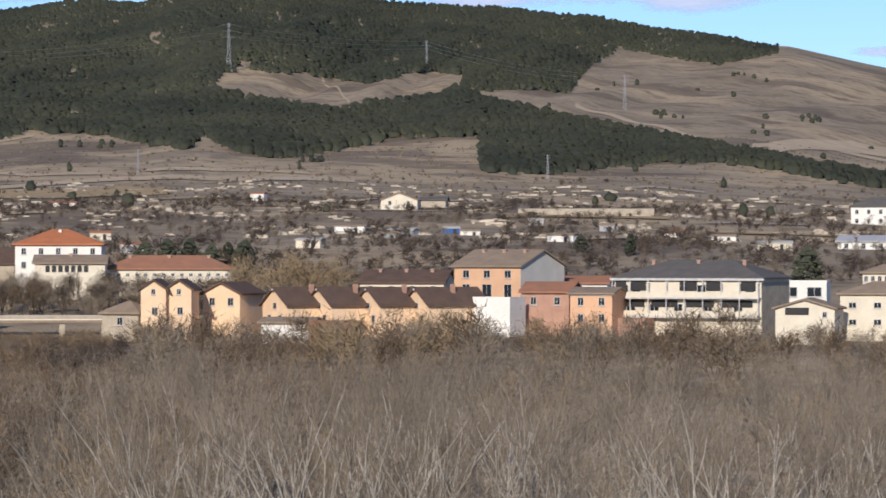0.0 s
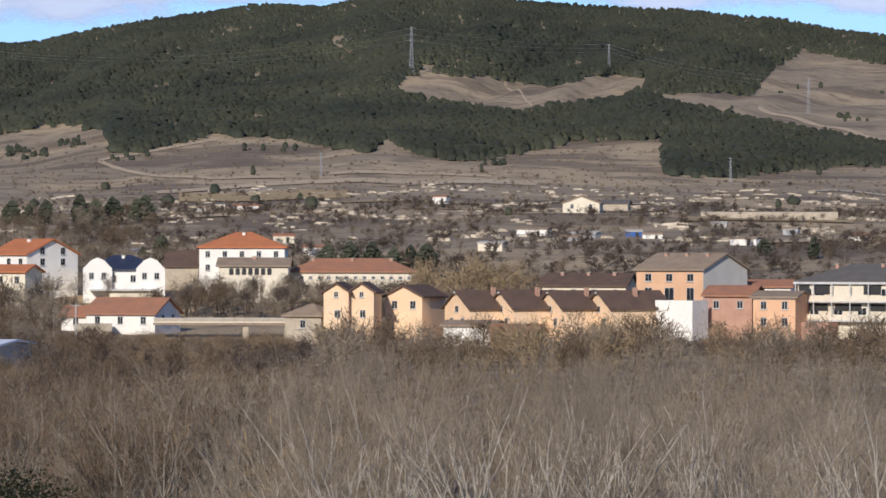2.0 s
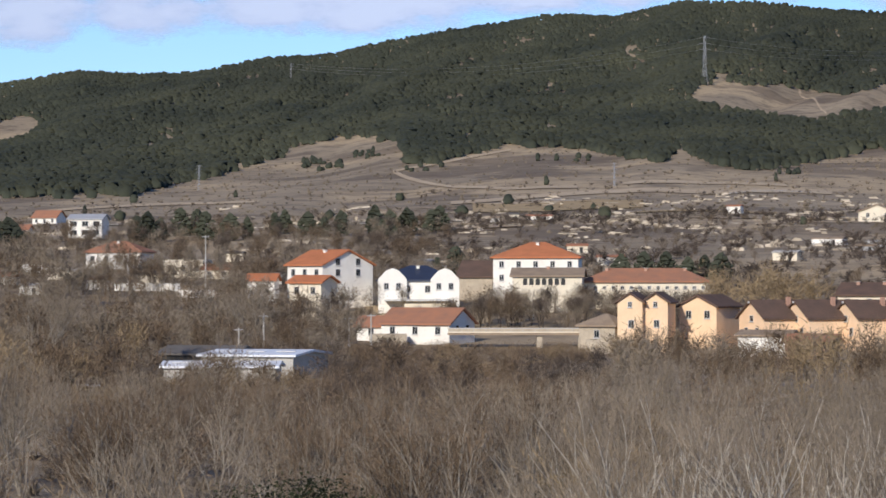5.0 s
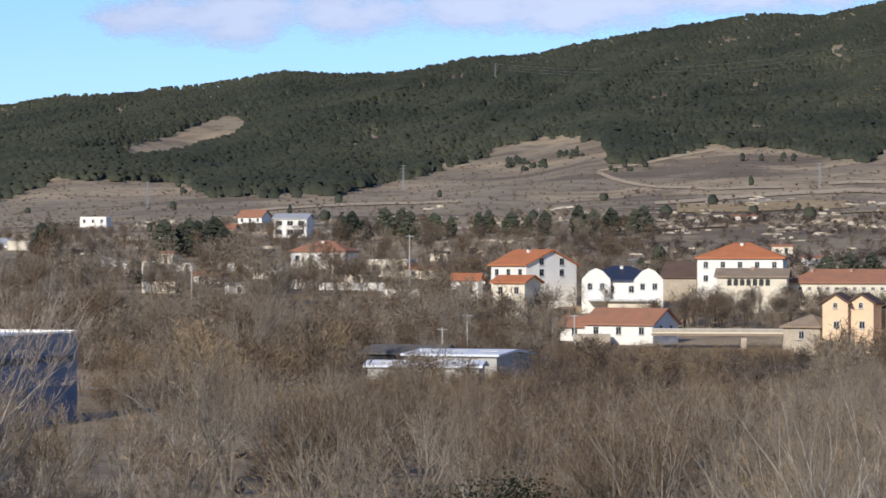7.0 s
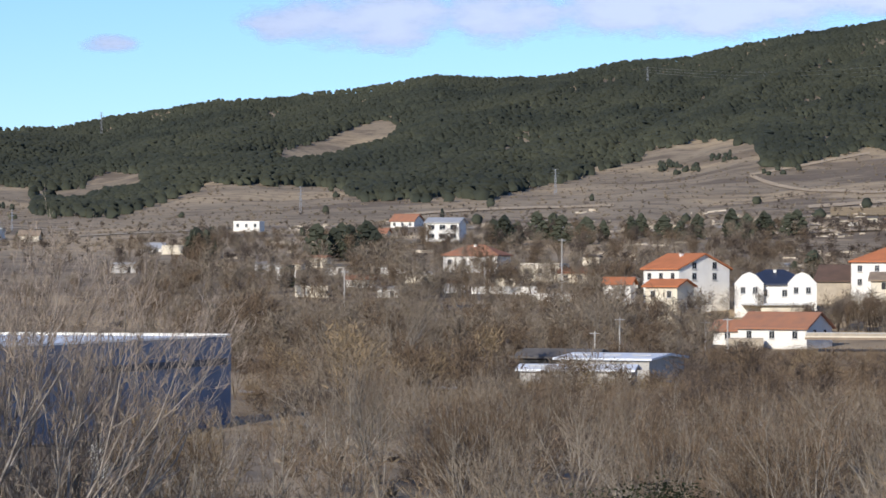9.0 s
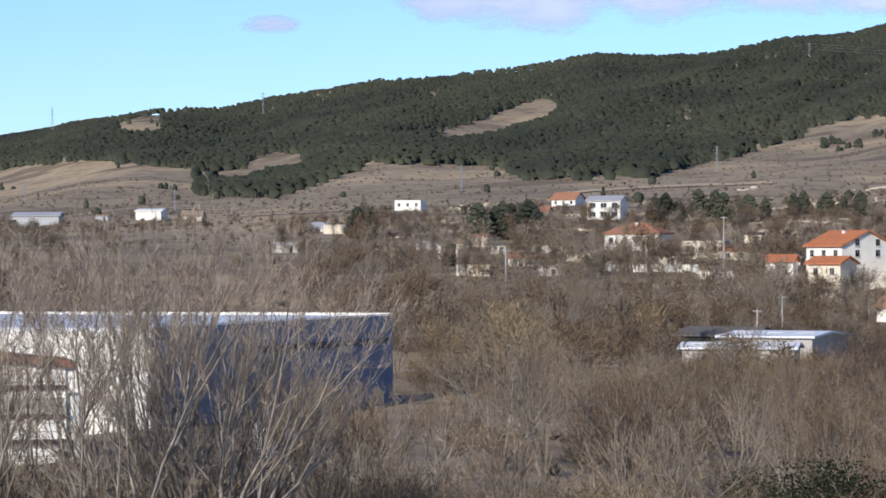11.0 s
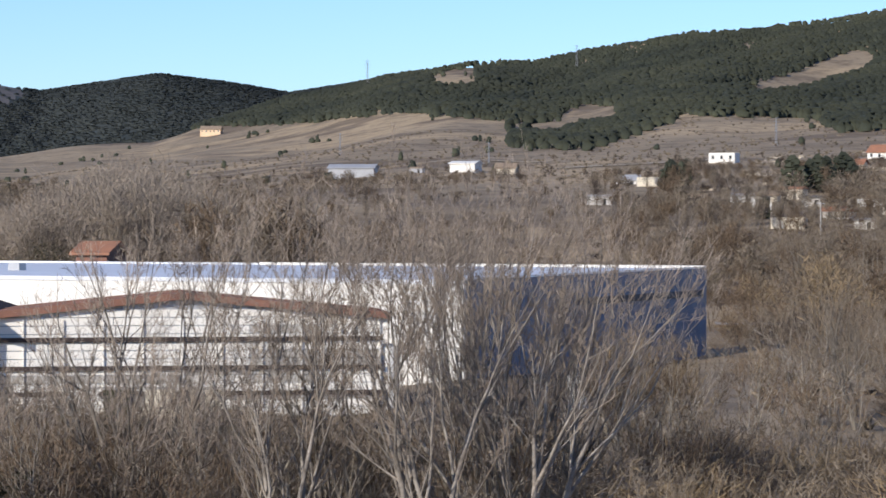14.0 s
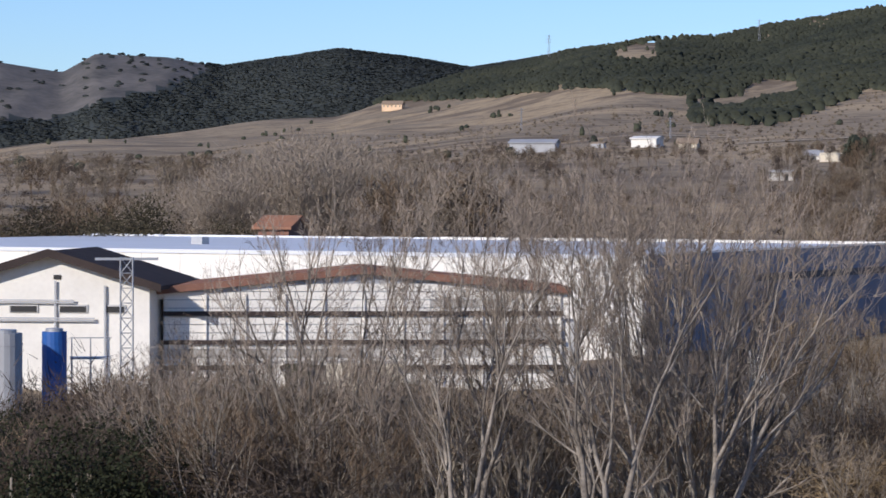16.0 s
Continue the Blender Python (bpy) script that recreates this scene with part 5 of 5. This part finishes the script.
    for _ in range(58):
        az = rng.uniform(-10, 6.5)
        d = rng.uniform(160, 300)
        cap = EYE - d * math.tan(radians(1.5))
        mid.put(rng.choice((0, 3, 1, 0, 2)), spot(az, d, -0.1), rng.uniform(0, 6.28), max(cap * rng.uniform(0.65, 1.0), 2.8))
    # thinner wood towards the metal sheds, single tall stems among brush
    for az, d, h in ((6.75, 150, 10.6), (6.9, 152, 9.8), (6.0, 130, 9.6), (7.6, 160, 8.5), (8.6, 150, 8.0), (11.6, 170, 7.5), (16.3, 210, 11.5), (17.0, 200, 9.5), (12.7, 190, 8.5), (13.4, 210, 8.8), (10.2, 180, 8.0), (15.4, 215, 9.5), (19.8, 180, 8.5), (14.6, 230, 8.5), (16.0, 380, 13), (12.1, 470, 13), (15.9, 400, 13), (17.2, 430, 13.5)):
        big.put(1 if h < 12 else 3, spot(az, d, -0.1), rng.uniform(0, 6.28), h)
    for _ in range(95):
        az = rng.uniform(5.5, 21.5)
        d = rng.uniform(125, 290)
        cap = EYE - d * math.tan(radians(1.75))
        if d > 235 and az > 18.3:
            continue
        mid.put(1 if az < 11.5 else rng.choice((1, 1, 1, 0) if az < 16 else (0, 1, 1, 2, 3)), spot(az, d, -0.1), rng.uniform(0, 6.28), max(cap * rng.uniform(0.6, 1.0), 2.2))
    # tall brush before the tanks and the white hall
    for _ in range(34):
        az, d = rng.uniform(30.8, 36), rng.uniform(112, 150)
        bush.put(rng.choice((3, 3, 3, 0)), spot(az, d, -0.1), rng.uniform(0, 6.28), max(height(d, -3.6) * rng.uniform(0.75, 1.0), 2.5))
    for _ in range(70):
        az, d = rng.uniform(21.5, 33), rng.uniform(176, 205)
        beyond.append((az, d, rng.uniform(1.3, 2.4)))
    for _ in range(60):
        az, d = rng.uniform(22, 36), rng.uniform(140, 180)
        bush.put(rng.choice((0, 3, 1, 3)), spot(az, d, -0.1), rng.uniform(0, 6.28), max(height(d, -3.7) * rng.uniform(0.7, 1.05), 1.6))
    for _ in range(230):
        az = rng.uniform(-10, 36)
        d = rng.uniform(150 if az < 6 else 118, 300) if az < 18.5 else rng.uniform(112, 160) if rng.random() < 0.75 or az > 23 else rng.uniform(150, 185)
        if az > 31 and d > 150:
            continue
        size = max(rng.uniform(2.0, 3.8), height(d, -3.5) * rng.uniform(0.6, 1.0) if d < 180 and (5.5 < az < 20 or az > 30) else 0) if d < 240 else rng.uniform(1.6, 3.0)
        if d > 185:
            beyond.append((az, d, size))
        else:
            bush.put(3 if az > 31 else rng.choice((0, 3, 3, 0, 1) if az > 5.5 else (0, 3, 1, 3, 2, 0)), spot(az, d, -0.1), rng.uniform(0, 6.28), size)
    # far woods in three tones
    models = [template(200 + i, 3, 310, sp, 0.10, 0.0064, lo) for i, (sp, lo) in enumerate(((0.55, 0.22), (0.45, 0.25), (0.8, 0.15), (0.35, 0.2)))]
    fine = [template(240 + i, 6, 1700, sp, 0.06, 0.0021, 0.15) for i, sp in enumerate((0.5, 0.42, 0.6, 0.36))]
    low = [template(220 + i, 1, 44, 1.5, 0.34, 0.038, 0.05) for i in range(3)]
    tones = {"twig": [], "pale_twig": [], "shrub": [], "ochre": [], "brush": []}

    def tree(az, d, size, tone=None):
        tones[tone or rng.choice(("twig", "twig", "shrub", "shrub", "ochre") if d < 420 else ("twig", "twig", "shrub"))].append((rng.randrange(4), spot(az, d, -0.2), rng.uniform(0, 6.28), size))

    # belt along the river, before the houses
    for _ in range(330):
        az, d = rng.uniform(-10, 18.4), rng.uniform(300, 484)
        top = -1.2 if az < -6 else -1.02 if az < 5.5 else -1.4 if az < 13.8 else -1.05
        if 11 < az < 13.9 and d > 370 and d < 450:
            continue
        size = height(d, top + (rng.uniform(0.1, 0.42) if rng.random() < 0.16 else rng.uniform(-0.3, 0.14))) - float(ground_z(az, d))
        if size > 1.6:
            tree(az, d, min(size, 10.5), rng.choice(("brush", "shrub", "brush")) if 5.6 < az < 11 else None)
    # brown thickets before the metal sheds
    for _ in range(60):
        az, d = rng.uniform(10.8, 13.9), rng.uniform(335, 384)
        tones[rng.choice(("shrub", "ochre", "shrub"))].append((2, spot(az, d, -0.2), rng.uniform(0, 6.28), height(d, -1.74 + rng.uniform(-0.25, 0.04))))
    # among the houses and up the lower slope
    for _ in range(800):
        az, d = rng.uniform(8.3, 20.5), rng.uniform(435, 650)
        if az < 11.8 and 530 < d < 600 or az < 10.3 and d < 520:
            continue
        tree(az, d, rng.uniform(3.5, 8.0) if rng.random() < 0.9 else rng.uniform(8, 12))
    for az, d, h in ((3.0, 520, 12), (2.6, 530, 13), (3.4, 525, 12.5), (2.2, 525, 12), (3.7, 540, 11), (1.9, 528, 11.5), (2.8, 540, 13), (3.2, 535, 13), (2.4, 522, 12.5), (2.0, 540, 12.5), (3.5, 518, 10)):
        tree(az, d, h, "ochre")
    for az, d, h in ((9.9, 555, 8), (10.4, 548, 8.5), (8.1, 560, 7), (7.4, 550, 6.5), (8.7, 545, 6), (11.8, 560, 9), (12.4, 570, 9.5), (7.7, 545, 6), (6.9, 548, 5), (9.4, 560, 7)):
        tree(az, d, h)
    for _ in range(420):
        az, d = rng.uniform(-9.5, 26), rng.uniform(640, 900)
        tree(az, d, rng.uniform(2.2, 4.6), rng.choice(("twig", "shrub")))
    # behind the warehouse, and the tall poplar clump
    for _ in range(380):
        az, d = rng.uniform(18.5, 37), rng.uniform(345, 640)
        tree(az, d, rng.uniform(4, 7.5) if az < 26 else rng.uniform(7, 12), rng.choice(("twig", "shrub")))
    for _ in range(130):
        az = rng.gauss(29.2, 0.8) if rng.random() < 0.65 else rng.uniform(26.5, 33)
        d = rng.uniform(400, 480)
        top = 1.15 - 0.30 * abs(az - 29.4) ** 1.2
        tree(az, d, max(min(height(d, top) + rng.uniform(-3, 0), 22), 9), "pale_twig")
    for _ in range(90):
        az, d = rng.uniform(22.5, 28), rng.uniform(345, 430)
        top = min(-0.5 + 0.22 * (az - 22.5), 0.45) + rng.uniform(-0.5, 0.1)
        tree(az, d, height(d, top), rng.choice(("twig", "shrub", "pale_twig")))
    # willow thickets under the bridge, and rounded thickets in drifts of one tone on the valley floor
    round_ = [template(260 + i, 6, 430, 1.2, 0.10, 0.0070, 0.05) for i in range(3)]
    drifts = {"shrub": [], "ochre": [], "brush": []}
    for az, d, size in beyond:
        drifts[rng.choice(("shrub", "brush"))].append((rng.randrange(3), spot(az, d, -0.2), rng.uniform(0, 6.28), size))
    for _ in range(150):
        az, d = rng.uniform(5.9, 10.4), rng.uniform(455, 492)
        drifts["ochre" if az < 8.7 and rng.random() < 0.35 else "shrub"].append((rng.randrange(3), spot(az, d, -0.2), rng.uniform(0, 6.28), max(height(d, -1.2 + rng.uniform(-0.2, 0.06)) - float(ground_z(az, d)), 1.2)))
    for _ in range(430):
        az, d = rng.uniform(5.4, 18.6), rng.uniform(285, 440)
        if 10.9 < az < 13.9 and d > 372 or abs(d - 378) < 9 and 12.8 < az:
            continue
        patch = math.sin(az * 1.7 + 0.6) + math.sin(d * 0.045 + az * 0.9)
        drifts["ochre" if patch > 1.1 else "brush" if patch < -0.5 else "shrub"].append((rng.randrange(3), spot(az, d, -0.2), rng.uniform(0, 6.28), rng.uniform(2.2, 4.6)))
    for az0, az1, d0, d1, count, low_, high in ((-8.5, 5.5, 440, 482, 150, 1.5, 4.2), (8.6, 20, 640, 860, 160, 1.5, 3.2), (7.5, 15.5, 190, 290, 110, 3.2, 5.6)):
        for _ in range(count):
            az, d = rng.uniform(az0, az1), rng.uniform(d0, d1)
            drifts[rng.choice(("shrub", "brush", "brush"))].append((rng.randrange(3), spot(az, d, -0.2), rng.uniform(0, 6.28), rng.uniform(low_, high)))
    # bare trees between the houses
    for az0, az1, d0, d1, count, low_, high in ((3.7, 8.2, 538, 566, 140, 4.4, 7.0), (8.2, 10.3, 526, 556, 40, 3.0, 4.8), (10.2, 12.8, 532, 560, 60, 4.0, 7.0), (8.6, 21, 600, 900, 420, 4.0, 8.0), (-9, 3.6, 545, 640, 90, 3.0, 6.0), (24, 36, 600, 900, 150, 3.5, 7.0), (14.4, 16.2, 790, 850, 16, 3.0, 5.5), (18.1, 19.3, 890, 990, 22, 3.0, 5.5), (22.2, 26.3, 800, 930, 70, 3.0, 5.5)):
        for _ in range(count):
            az, d = rng.uniform(az0, az1), rng.uniform(d0, d1)
            tree(az, d, rng.uniform(low_, high), rng.choice(("twig", "shrub", "brush")))
    for tone, label in (("shrub", "rounded brown thickets on the valley floor"), ("ochre", "rounded ochre-brown willow thickets"), ("brush", "rounded dark brown thickets")):
        merged("thicket", round_, drifts[tone], tone, label, "thicket")
    for tone, label in (("pale_twig", "tall pale bare poplars behind the warehouse"), ("twig", "grey bare winter woodland in the valley"), ("shrub", "brown bare winter woodland in the valley"), ("ochre", "ochre bare willows along the river"), ("brush", "dark brown bare thickets along the river")):
        merged("woodland", fine if tone == "pale_twig" else models, tones[tone], tone, label, "woodland")
    brush = []
    for _ in range(3800):
        az, d = rng.uniform(-10, 36), 435 + 1000 * rng.random() ** 1.8
        if az < 8.6 and d < 600 and not (az > 6 and d > 540):
            d += 170
        if math.sin(az * 1.3 + d * 0.011) * math.sin(d * 0.017 - az * 0.8) > 0.55 and d > 700:
            continue
        brush.append((rng.randrange(3), spot(az, d, -0.2), rng.uniform(0, 6.28), rng.uniform(1.2, 3.0)))
    for _ in range(2600):
        az, d = rng.uniform(-10, 10), rng.uniform(610, 1050)
        if math.sin(az * 1.7 + 2) * math.sin(d * 0.03 + az * 0.6) > -0.1:
            brush.append((rng.randrange(3), spot(az, d, -0.2), rng.uniform(0, 6.28), rng.uniform(1.6, 3.8)))
    merged("hedgerow_brush", low, brush, "brush", "dark brown leafless hedgerows and brush across the fields", "brush")


woods()


# ---- evergreens ----
def evergreen(name, seed, h, wide, label, category, group):
    """A dark conifer: trunk and a crown of many small uneven clumps."""
    rng = random.Random(seed)
    root = thing(name, (0, 0, 0), 0, label, category, group)
    stick_mesh("trunk", [((0, 0, 0), (0, 0, h * 0.85), h * 0.03, h * 0.008)], M["bark"], root, 6)
    verts, faces = [], []
    for _ in range(190):
        q = rng.random()
        rad = wide * 0.5 * math.sin(math.pi * (0.26 + 0.70 * q)) * (0.35 + 0.65 * math.sqrt(rng.random())) * rng.uniform(0.8, 1.2)
        a = rng.uniform(0, 6.283)
        c = Vector((rad * math.cos(a), rad * math.sin(a), h * (0.1 + 0.88 * q)))
        s = h * rng.uniform(0.06, 0.12)
        k = len(verts)
        for d in ((1, 0, -0.2), (-0.6, 0.8, 0), (-0.5, -0.9, -0.1), (0, 0, 0.9), (0.1, 0, -0.6)):
            verts.append(c + Vector(d) * s * rng.uniform(0.6, 1.3))
        faces += [(k, k + 1, k + 3), (k + 1, k + 2, k + 3), (k + 2, k, k + 3), (k + 1, k, k + 4), (k + 2, k + 1, k + 4), (k, k + 2, k + 4)]
    mesh_object("crown", [tuple(v) for v in verts], faces, M["pine"], root)
    return root


def leafy_shrub(seed, mat, leaves, leaf, name, label, category, group):
    """A rounded evergreen shrub: short stems and a dense dome of small leaves in clumps."""
    rng = random.Random(seed)
    root = thing(name, (0, 0, 0), 0, label, category, group)
    stick_mesh("stem", [((0, 0, 0), (rng.uniform(-0.6, 0.6), rng.uniform(-0.6, 0.6), 1.8), 0.05, 0.02) for _ in range(4)], M["bark"], root, 5)
    verts, faces = [], []
    for _ in range(46):
        a, t = rng.uniform(0, 6.283), math.acos(rng.uniform(0.0, 1))
        w = rng.uniform(0.55, 1)
        c = Vector((1.7 * w * math.sin(t) * math.cos(a), 1.7 * w * math.sin(t) * math.sin(a), 0.35 + 2.3 * w * math.cos(t)))
        for _ in range(leaves):
            p = c + Vector((rng.gauss(0, 0.22), rng.gauss(0, 0.22), rng.gauss(0, 0.2)))
            u = Vector((rng.gauss(0, 1), rng.gauss(0, 1), rng.gauss(0, 1))).normalized()
            v = u.orthogonal().normalized()
            s = leaf * rng.uniform(0.7, 1.35)
            k = len(verts)
            verts += [p - u * s, p + v * s * 0.6, p + u * s, p - v * s * 0.6]
            faces.append((k, k + 1, k + 2, k + 3))
    mesh_object("crown", [tuple(v) for v in verts], faces, M[mat], root)
    return root


def evergreens():
    rng = random.Random(4)
    grove = Grove([(evergreen("pine_tree", 90 + i, 8, w, "dark green rounded pine standing in a row", "tree", "village pines"), 8) for i, w in enumerate((5.5, 6.5, 4.0))])
    for az in (14.2, 14.0, 13.75, 13.4, 13.1, 12.95, 12.5, 12.2, 11.7, 11.5, 11.1, 10.8, 10.5, 9.9, 9.6, 9.3, 8.85, 8.7):
        grove.put(rng.randrange(3), spot(az, rng.uniform(860, 900), -0.2), rng.uniform(0, 6.28), rng.uniform(5.5, 8.5))
    for az, d, h in ((8.4, 640, 7.5), (17.4, 760, 9), (17.1, 765, 8), (16.8, 760, 9), (16.5, 770, 9.5), (16.4, 780, 8), (16.95, 770, 9), (19.6, 780, 8), (19.4, 800, 7), (8.75, 650, 5), (5.0, 640, 6.5), (4.2, 640, 5.5), (3.6, 645, 6), (5.4, 650, 5.5), (4.6, 650, 6), (3.9, 655, 5), (-6.6, 600, 7), (-2.5, 700, 4), (-3.4, 690, 5),
                     (19.3, 560, 3.6), (18.6, 540, 3.4), (19.0, 540, 3.0), (17.9, 640, 4.5), (31.4, 420, 6.5), (33.4, 400, 6), (32.7, 410, 5), (34.6, 400, 7), (31.2, 400, 5.2)):
        grove.put(rng.randrange(3), spot(az, d, -0.2), rng.uniform(0, 6.28), h)
    wide = Grove([(leafy_shrub(160 + i, "olive", 110, 0.034, "evergreen_tree", "olive-green round tree behind the white hall", "tree", "trees behind the hall"), 3) for i in range(2)])
    for az, d, h in ((34.1, 342, 13.2), (33.6, 345, 12.4), (33.0, 342, 14.5), (32.7, 340, 13.5), (32.4, 343, 11.8), (31.0, 338, 11.0), (34.6, 345, 12.6)):
        wide.put(rng.randrange(2), spot(az, d, -0.2), rng.uniform(0, 6.28), h)
    # rounded dark green shrubs among the near brush
    low = Grove([(leafy_shrub(150 + i, "evergreen", 90, 0.038, "evergreen_shrub", "rounded dark green evergreen shrub among bare brush", "shrub", "evergreen shrubs"), 3) for i in range(3)])
    for a0, a1, d0, d1, count in ((32.2, 36, 110, 130, 26), (6.5, 12.0, 112, 140, 9)):
        for _ in range(count):
            d = rng.uniform(d0, d1)
            low.put(rng.randrange(3), spot(rng.uniform(a0, a1), d, -0.15), rng.uniform(0, 6.28), height(d, -3.6 if a0 > 30 else -3.3) * rng.uniform(0.78, 1.0))


evergreens()


# ---- low scrub over the fields ----
def scrub():
    rng = np.random.default_rng(11)
    for name, count, r0, r1, s0, s1, label in (("field_scrub", 7500, 860, 1900, 0.5, 1.7, "grey-brown scrub scattered over the dry fields"), ("valley_scrub", 2600, 110, 440, 0.5, 1.2, "low brown brush and dry grass on the valley floor")):
        az, r = rng.uniform(-10, 37, count), np.sqrt(rng.uniform(r0 ** 2, r1 ** 2, count))
        if name == "valley_scrub":
            keep = ~((az > 18) & (r > 165))
            az, r = az[keep], r[keep]
        base = np.stack([-r * np.sin(np.radians(az)), r * np.cos(np.radians(az)), ground_z(az, r) - 0.1], 1)
        size = rng.uniform(s0, s1, len(az))
        sticks = []
        for p, s in zip(base, size):
            for _ in range(10):
                a, t = rng.uniform(0, 6.283), rng.uniform(0.1, 1.15)
                q = p + s * np.array([math.cos(a) * math.sin(t) * 1.3, math.sin(a) * math.sin(t) * 1.3, math.cos(t)])
                sticks.append((p, q, s * 0.16))
        v, f = spike_arrays(sticks)
        tagged(mesh_object(name, v.tolist(), f.tolist(), M["scrub"]), label, "scrub", kind="stuff")


scrub()


# ---- pale stones and broken walls on the terraces ----
def rubble():
    rng = np.random.default_rng(17)
    verts, faces = [], []
    corners = np.array([(-1, -1, 0), (1, -1, 0), (1, 1, 0), (-1, 1, 0), (-0.7, -0.7, 1), (0.7, -0.7, 1), (0.7, 0.7, 1), (-0.7, 0.7, 1)])
    sides = ((0, 1, 5, 4), (1, 2, 6, 5), (2, 3, 7, 6), (3, 0, 4, 7), (4, 5, 6, 7))
    for _ in range(230):
        az, r = rng.uniform(-9.5, 8) if rng.random() < 0.75 else rng.uniform(8, 20), rng.uniform(760, 1330)
        for k in range(rng.integers(2, 9)):
            a, d = az + rng.normal(0, 0.22), r + rng.normal(0, 9)
            size = np.array([rng.uniform(0.4, 2.4), rng.uniform(0.4, 0.9), rng.uniform(0.3, 0.8)])
            p = np.array(spot(a, d, -0.1)) + corners * size * rng.uniform(0.7, 1.3, (8, 3))
            n = len(verts)
            verts += p.tolist()
            faces += [tuple(n + q for q in f) for f in sides]
    tagged(mesh_object("field_stones", verts, faces, M["pale_stone"]), "pale stones and broken walls on dry terraces", "stones", kind="stuff")


rubble()


# ---- clouds far behind the ridge ----
# bearing, height angle, half width and half height of each bank, in degrees
CLOUDS = ((16.7, 4.62, 2.2, 0.85), (13.9, 4.70, 1.5, 0.80), (10.6, 4.85, 3.4, 0.85), (7.2, 5.15, 3.6, 0.8), (3.0, 5.4, 3.0, 0.7), (-1.0, 5.15, 2.6, 0.9), (-4.4, 4.95, 2.2, 0.7), (-8.2, 3.72, 1.2, 0.16), (21.15, 4.13, 0.8, 0.26), (12, 6.4, 9, 1.2))


def clouds():
    m = bpy.data.materials.new("soft_cloud")
    m.use_nodes = True
    nodes, links = m.node_tree.nodes, m.node_tree.links
    nodes.clear()
    out, mix, clear, white = (nodes.new(k) for k in ("ShaderNodeOutputMaterial", "ShaderNodeMixShader", "ShaderNodeBsdfTransparent", "ShaderNodeBsdfDiffuse"))
    coord, mapping, tex, cover, add, span, lift, tone, shade = (nodes.new(k) for k in ("ShaderNodeTexCoord", "ShaderNodeMapping", "ShaderNodeTexNoise", "ShaderNodeAttribute", "ShaderNodeMath", "ShaderNodeMapRange", "ShaderNodeMath", "ShaderNodeMapRange", "ShaderNodeMix"))
    mapping.inputs["Scale"].default_value = (0.010, 0.010, 0.024)
    links.new(coord.outputs["Object"], mapping.inputs[0])
    links.new(mapping.outputs[0], tex.inputs["Vector"])
    tex.inputs["Scale"].default_value, tex.inputs["Detail"].default_value, tex.inputs["Roughness"].default_value = 1.0, 6, 0.55
    cover.attribute_name = "cover"
    add.operation = "MULTIPLY_ADD"
    links.new(tex.outputs[0], add.inputs[0])
    add.inputs[1].default_value = 2.0
    links.new(cover.outputs["Fac"], add.inputs[2])
    span.interpolation_type = "SMOOTHSTEP"
    span.inputs[1].default_value, span.inputs[2].default_value, span.inputs[4].default_value = 0.95, 1.75, 0.9
    links.new(add.outputs[0], span.inputs[0])
    tone.inputs[1].default_value, tone.inputs[2].default_value = 1.0, 1.9
    links.new(add.outputs[0], tone.inputs[0])
    # cloud shading is painted: lilac shade where thin, lit white where dense
    shade.data_type = "RGBA"
    shade.inputs[6].default_value, shade.inputs[7].default_value = (0.29, 0.34, 0.52, 1), (0.47, 0.53, 0.67, 1)
    links.new(tone.outputs[0], shade.inputs[0])
    links.new(shade.outputs[2], white.inputs[0])
    links.new(span.outputs[0], mix.inputs[0])
    links.new(clear.outputs[0], mix.inputs[1])
    links.new(white.outputs[0], mix.inputs[2])
    links.new(mix.outputs[0], out.inputs[0])
    az, el = np.arange(-14, 34.01, 0.25), np.arange(3.2, 8.01, 0.1)
    A, E = np.meshgrid(az, el, indexing="ij")
    dense = np.full(A.shape, -1.0)
    for a, e, wide, tall in CLOUDS:
        up = E - e
        up = np.where(up < 0, up * 1.35, up)
        dense = np.maximum(dense, min(1.0, 0.35 + wide * 0.4) - ((A - a) / wide) ** 2 - (up / tall) ** 2)
    rad = np.radians(A)
    far = 4850.0
    verts = np.stack([-far * np.sin(rad), far * np.cos(rad), EYE + far * np.tan(np.radians(E))], -1).reshape(-1, 3)
    n, k = len(az), len(el)
    i, j = np.meshgrid(np.arange(n - 1), np.arange(k - 1), indexing="ij")
    faces = np.stack([i * k + j, (i + 1) * k + j, (i + 1) * k + j + 1, i * k + j + 1], -1).reshape(-1, 4)
    ob = mesh_object("cloud_backdrop", verts.tolist(), faces.tolist(), m, smooth_faces=True)
    ob.data.attributes.new("cover", "FLOAT", "POINT").data.foreach_set("value", np.maximum(dense, -1).ravel())
    ob.visible_shadow = False
    tagged(ob, "soft lilac-white clouds low over the ridge", "clouds", kind="structure")


clouds()
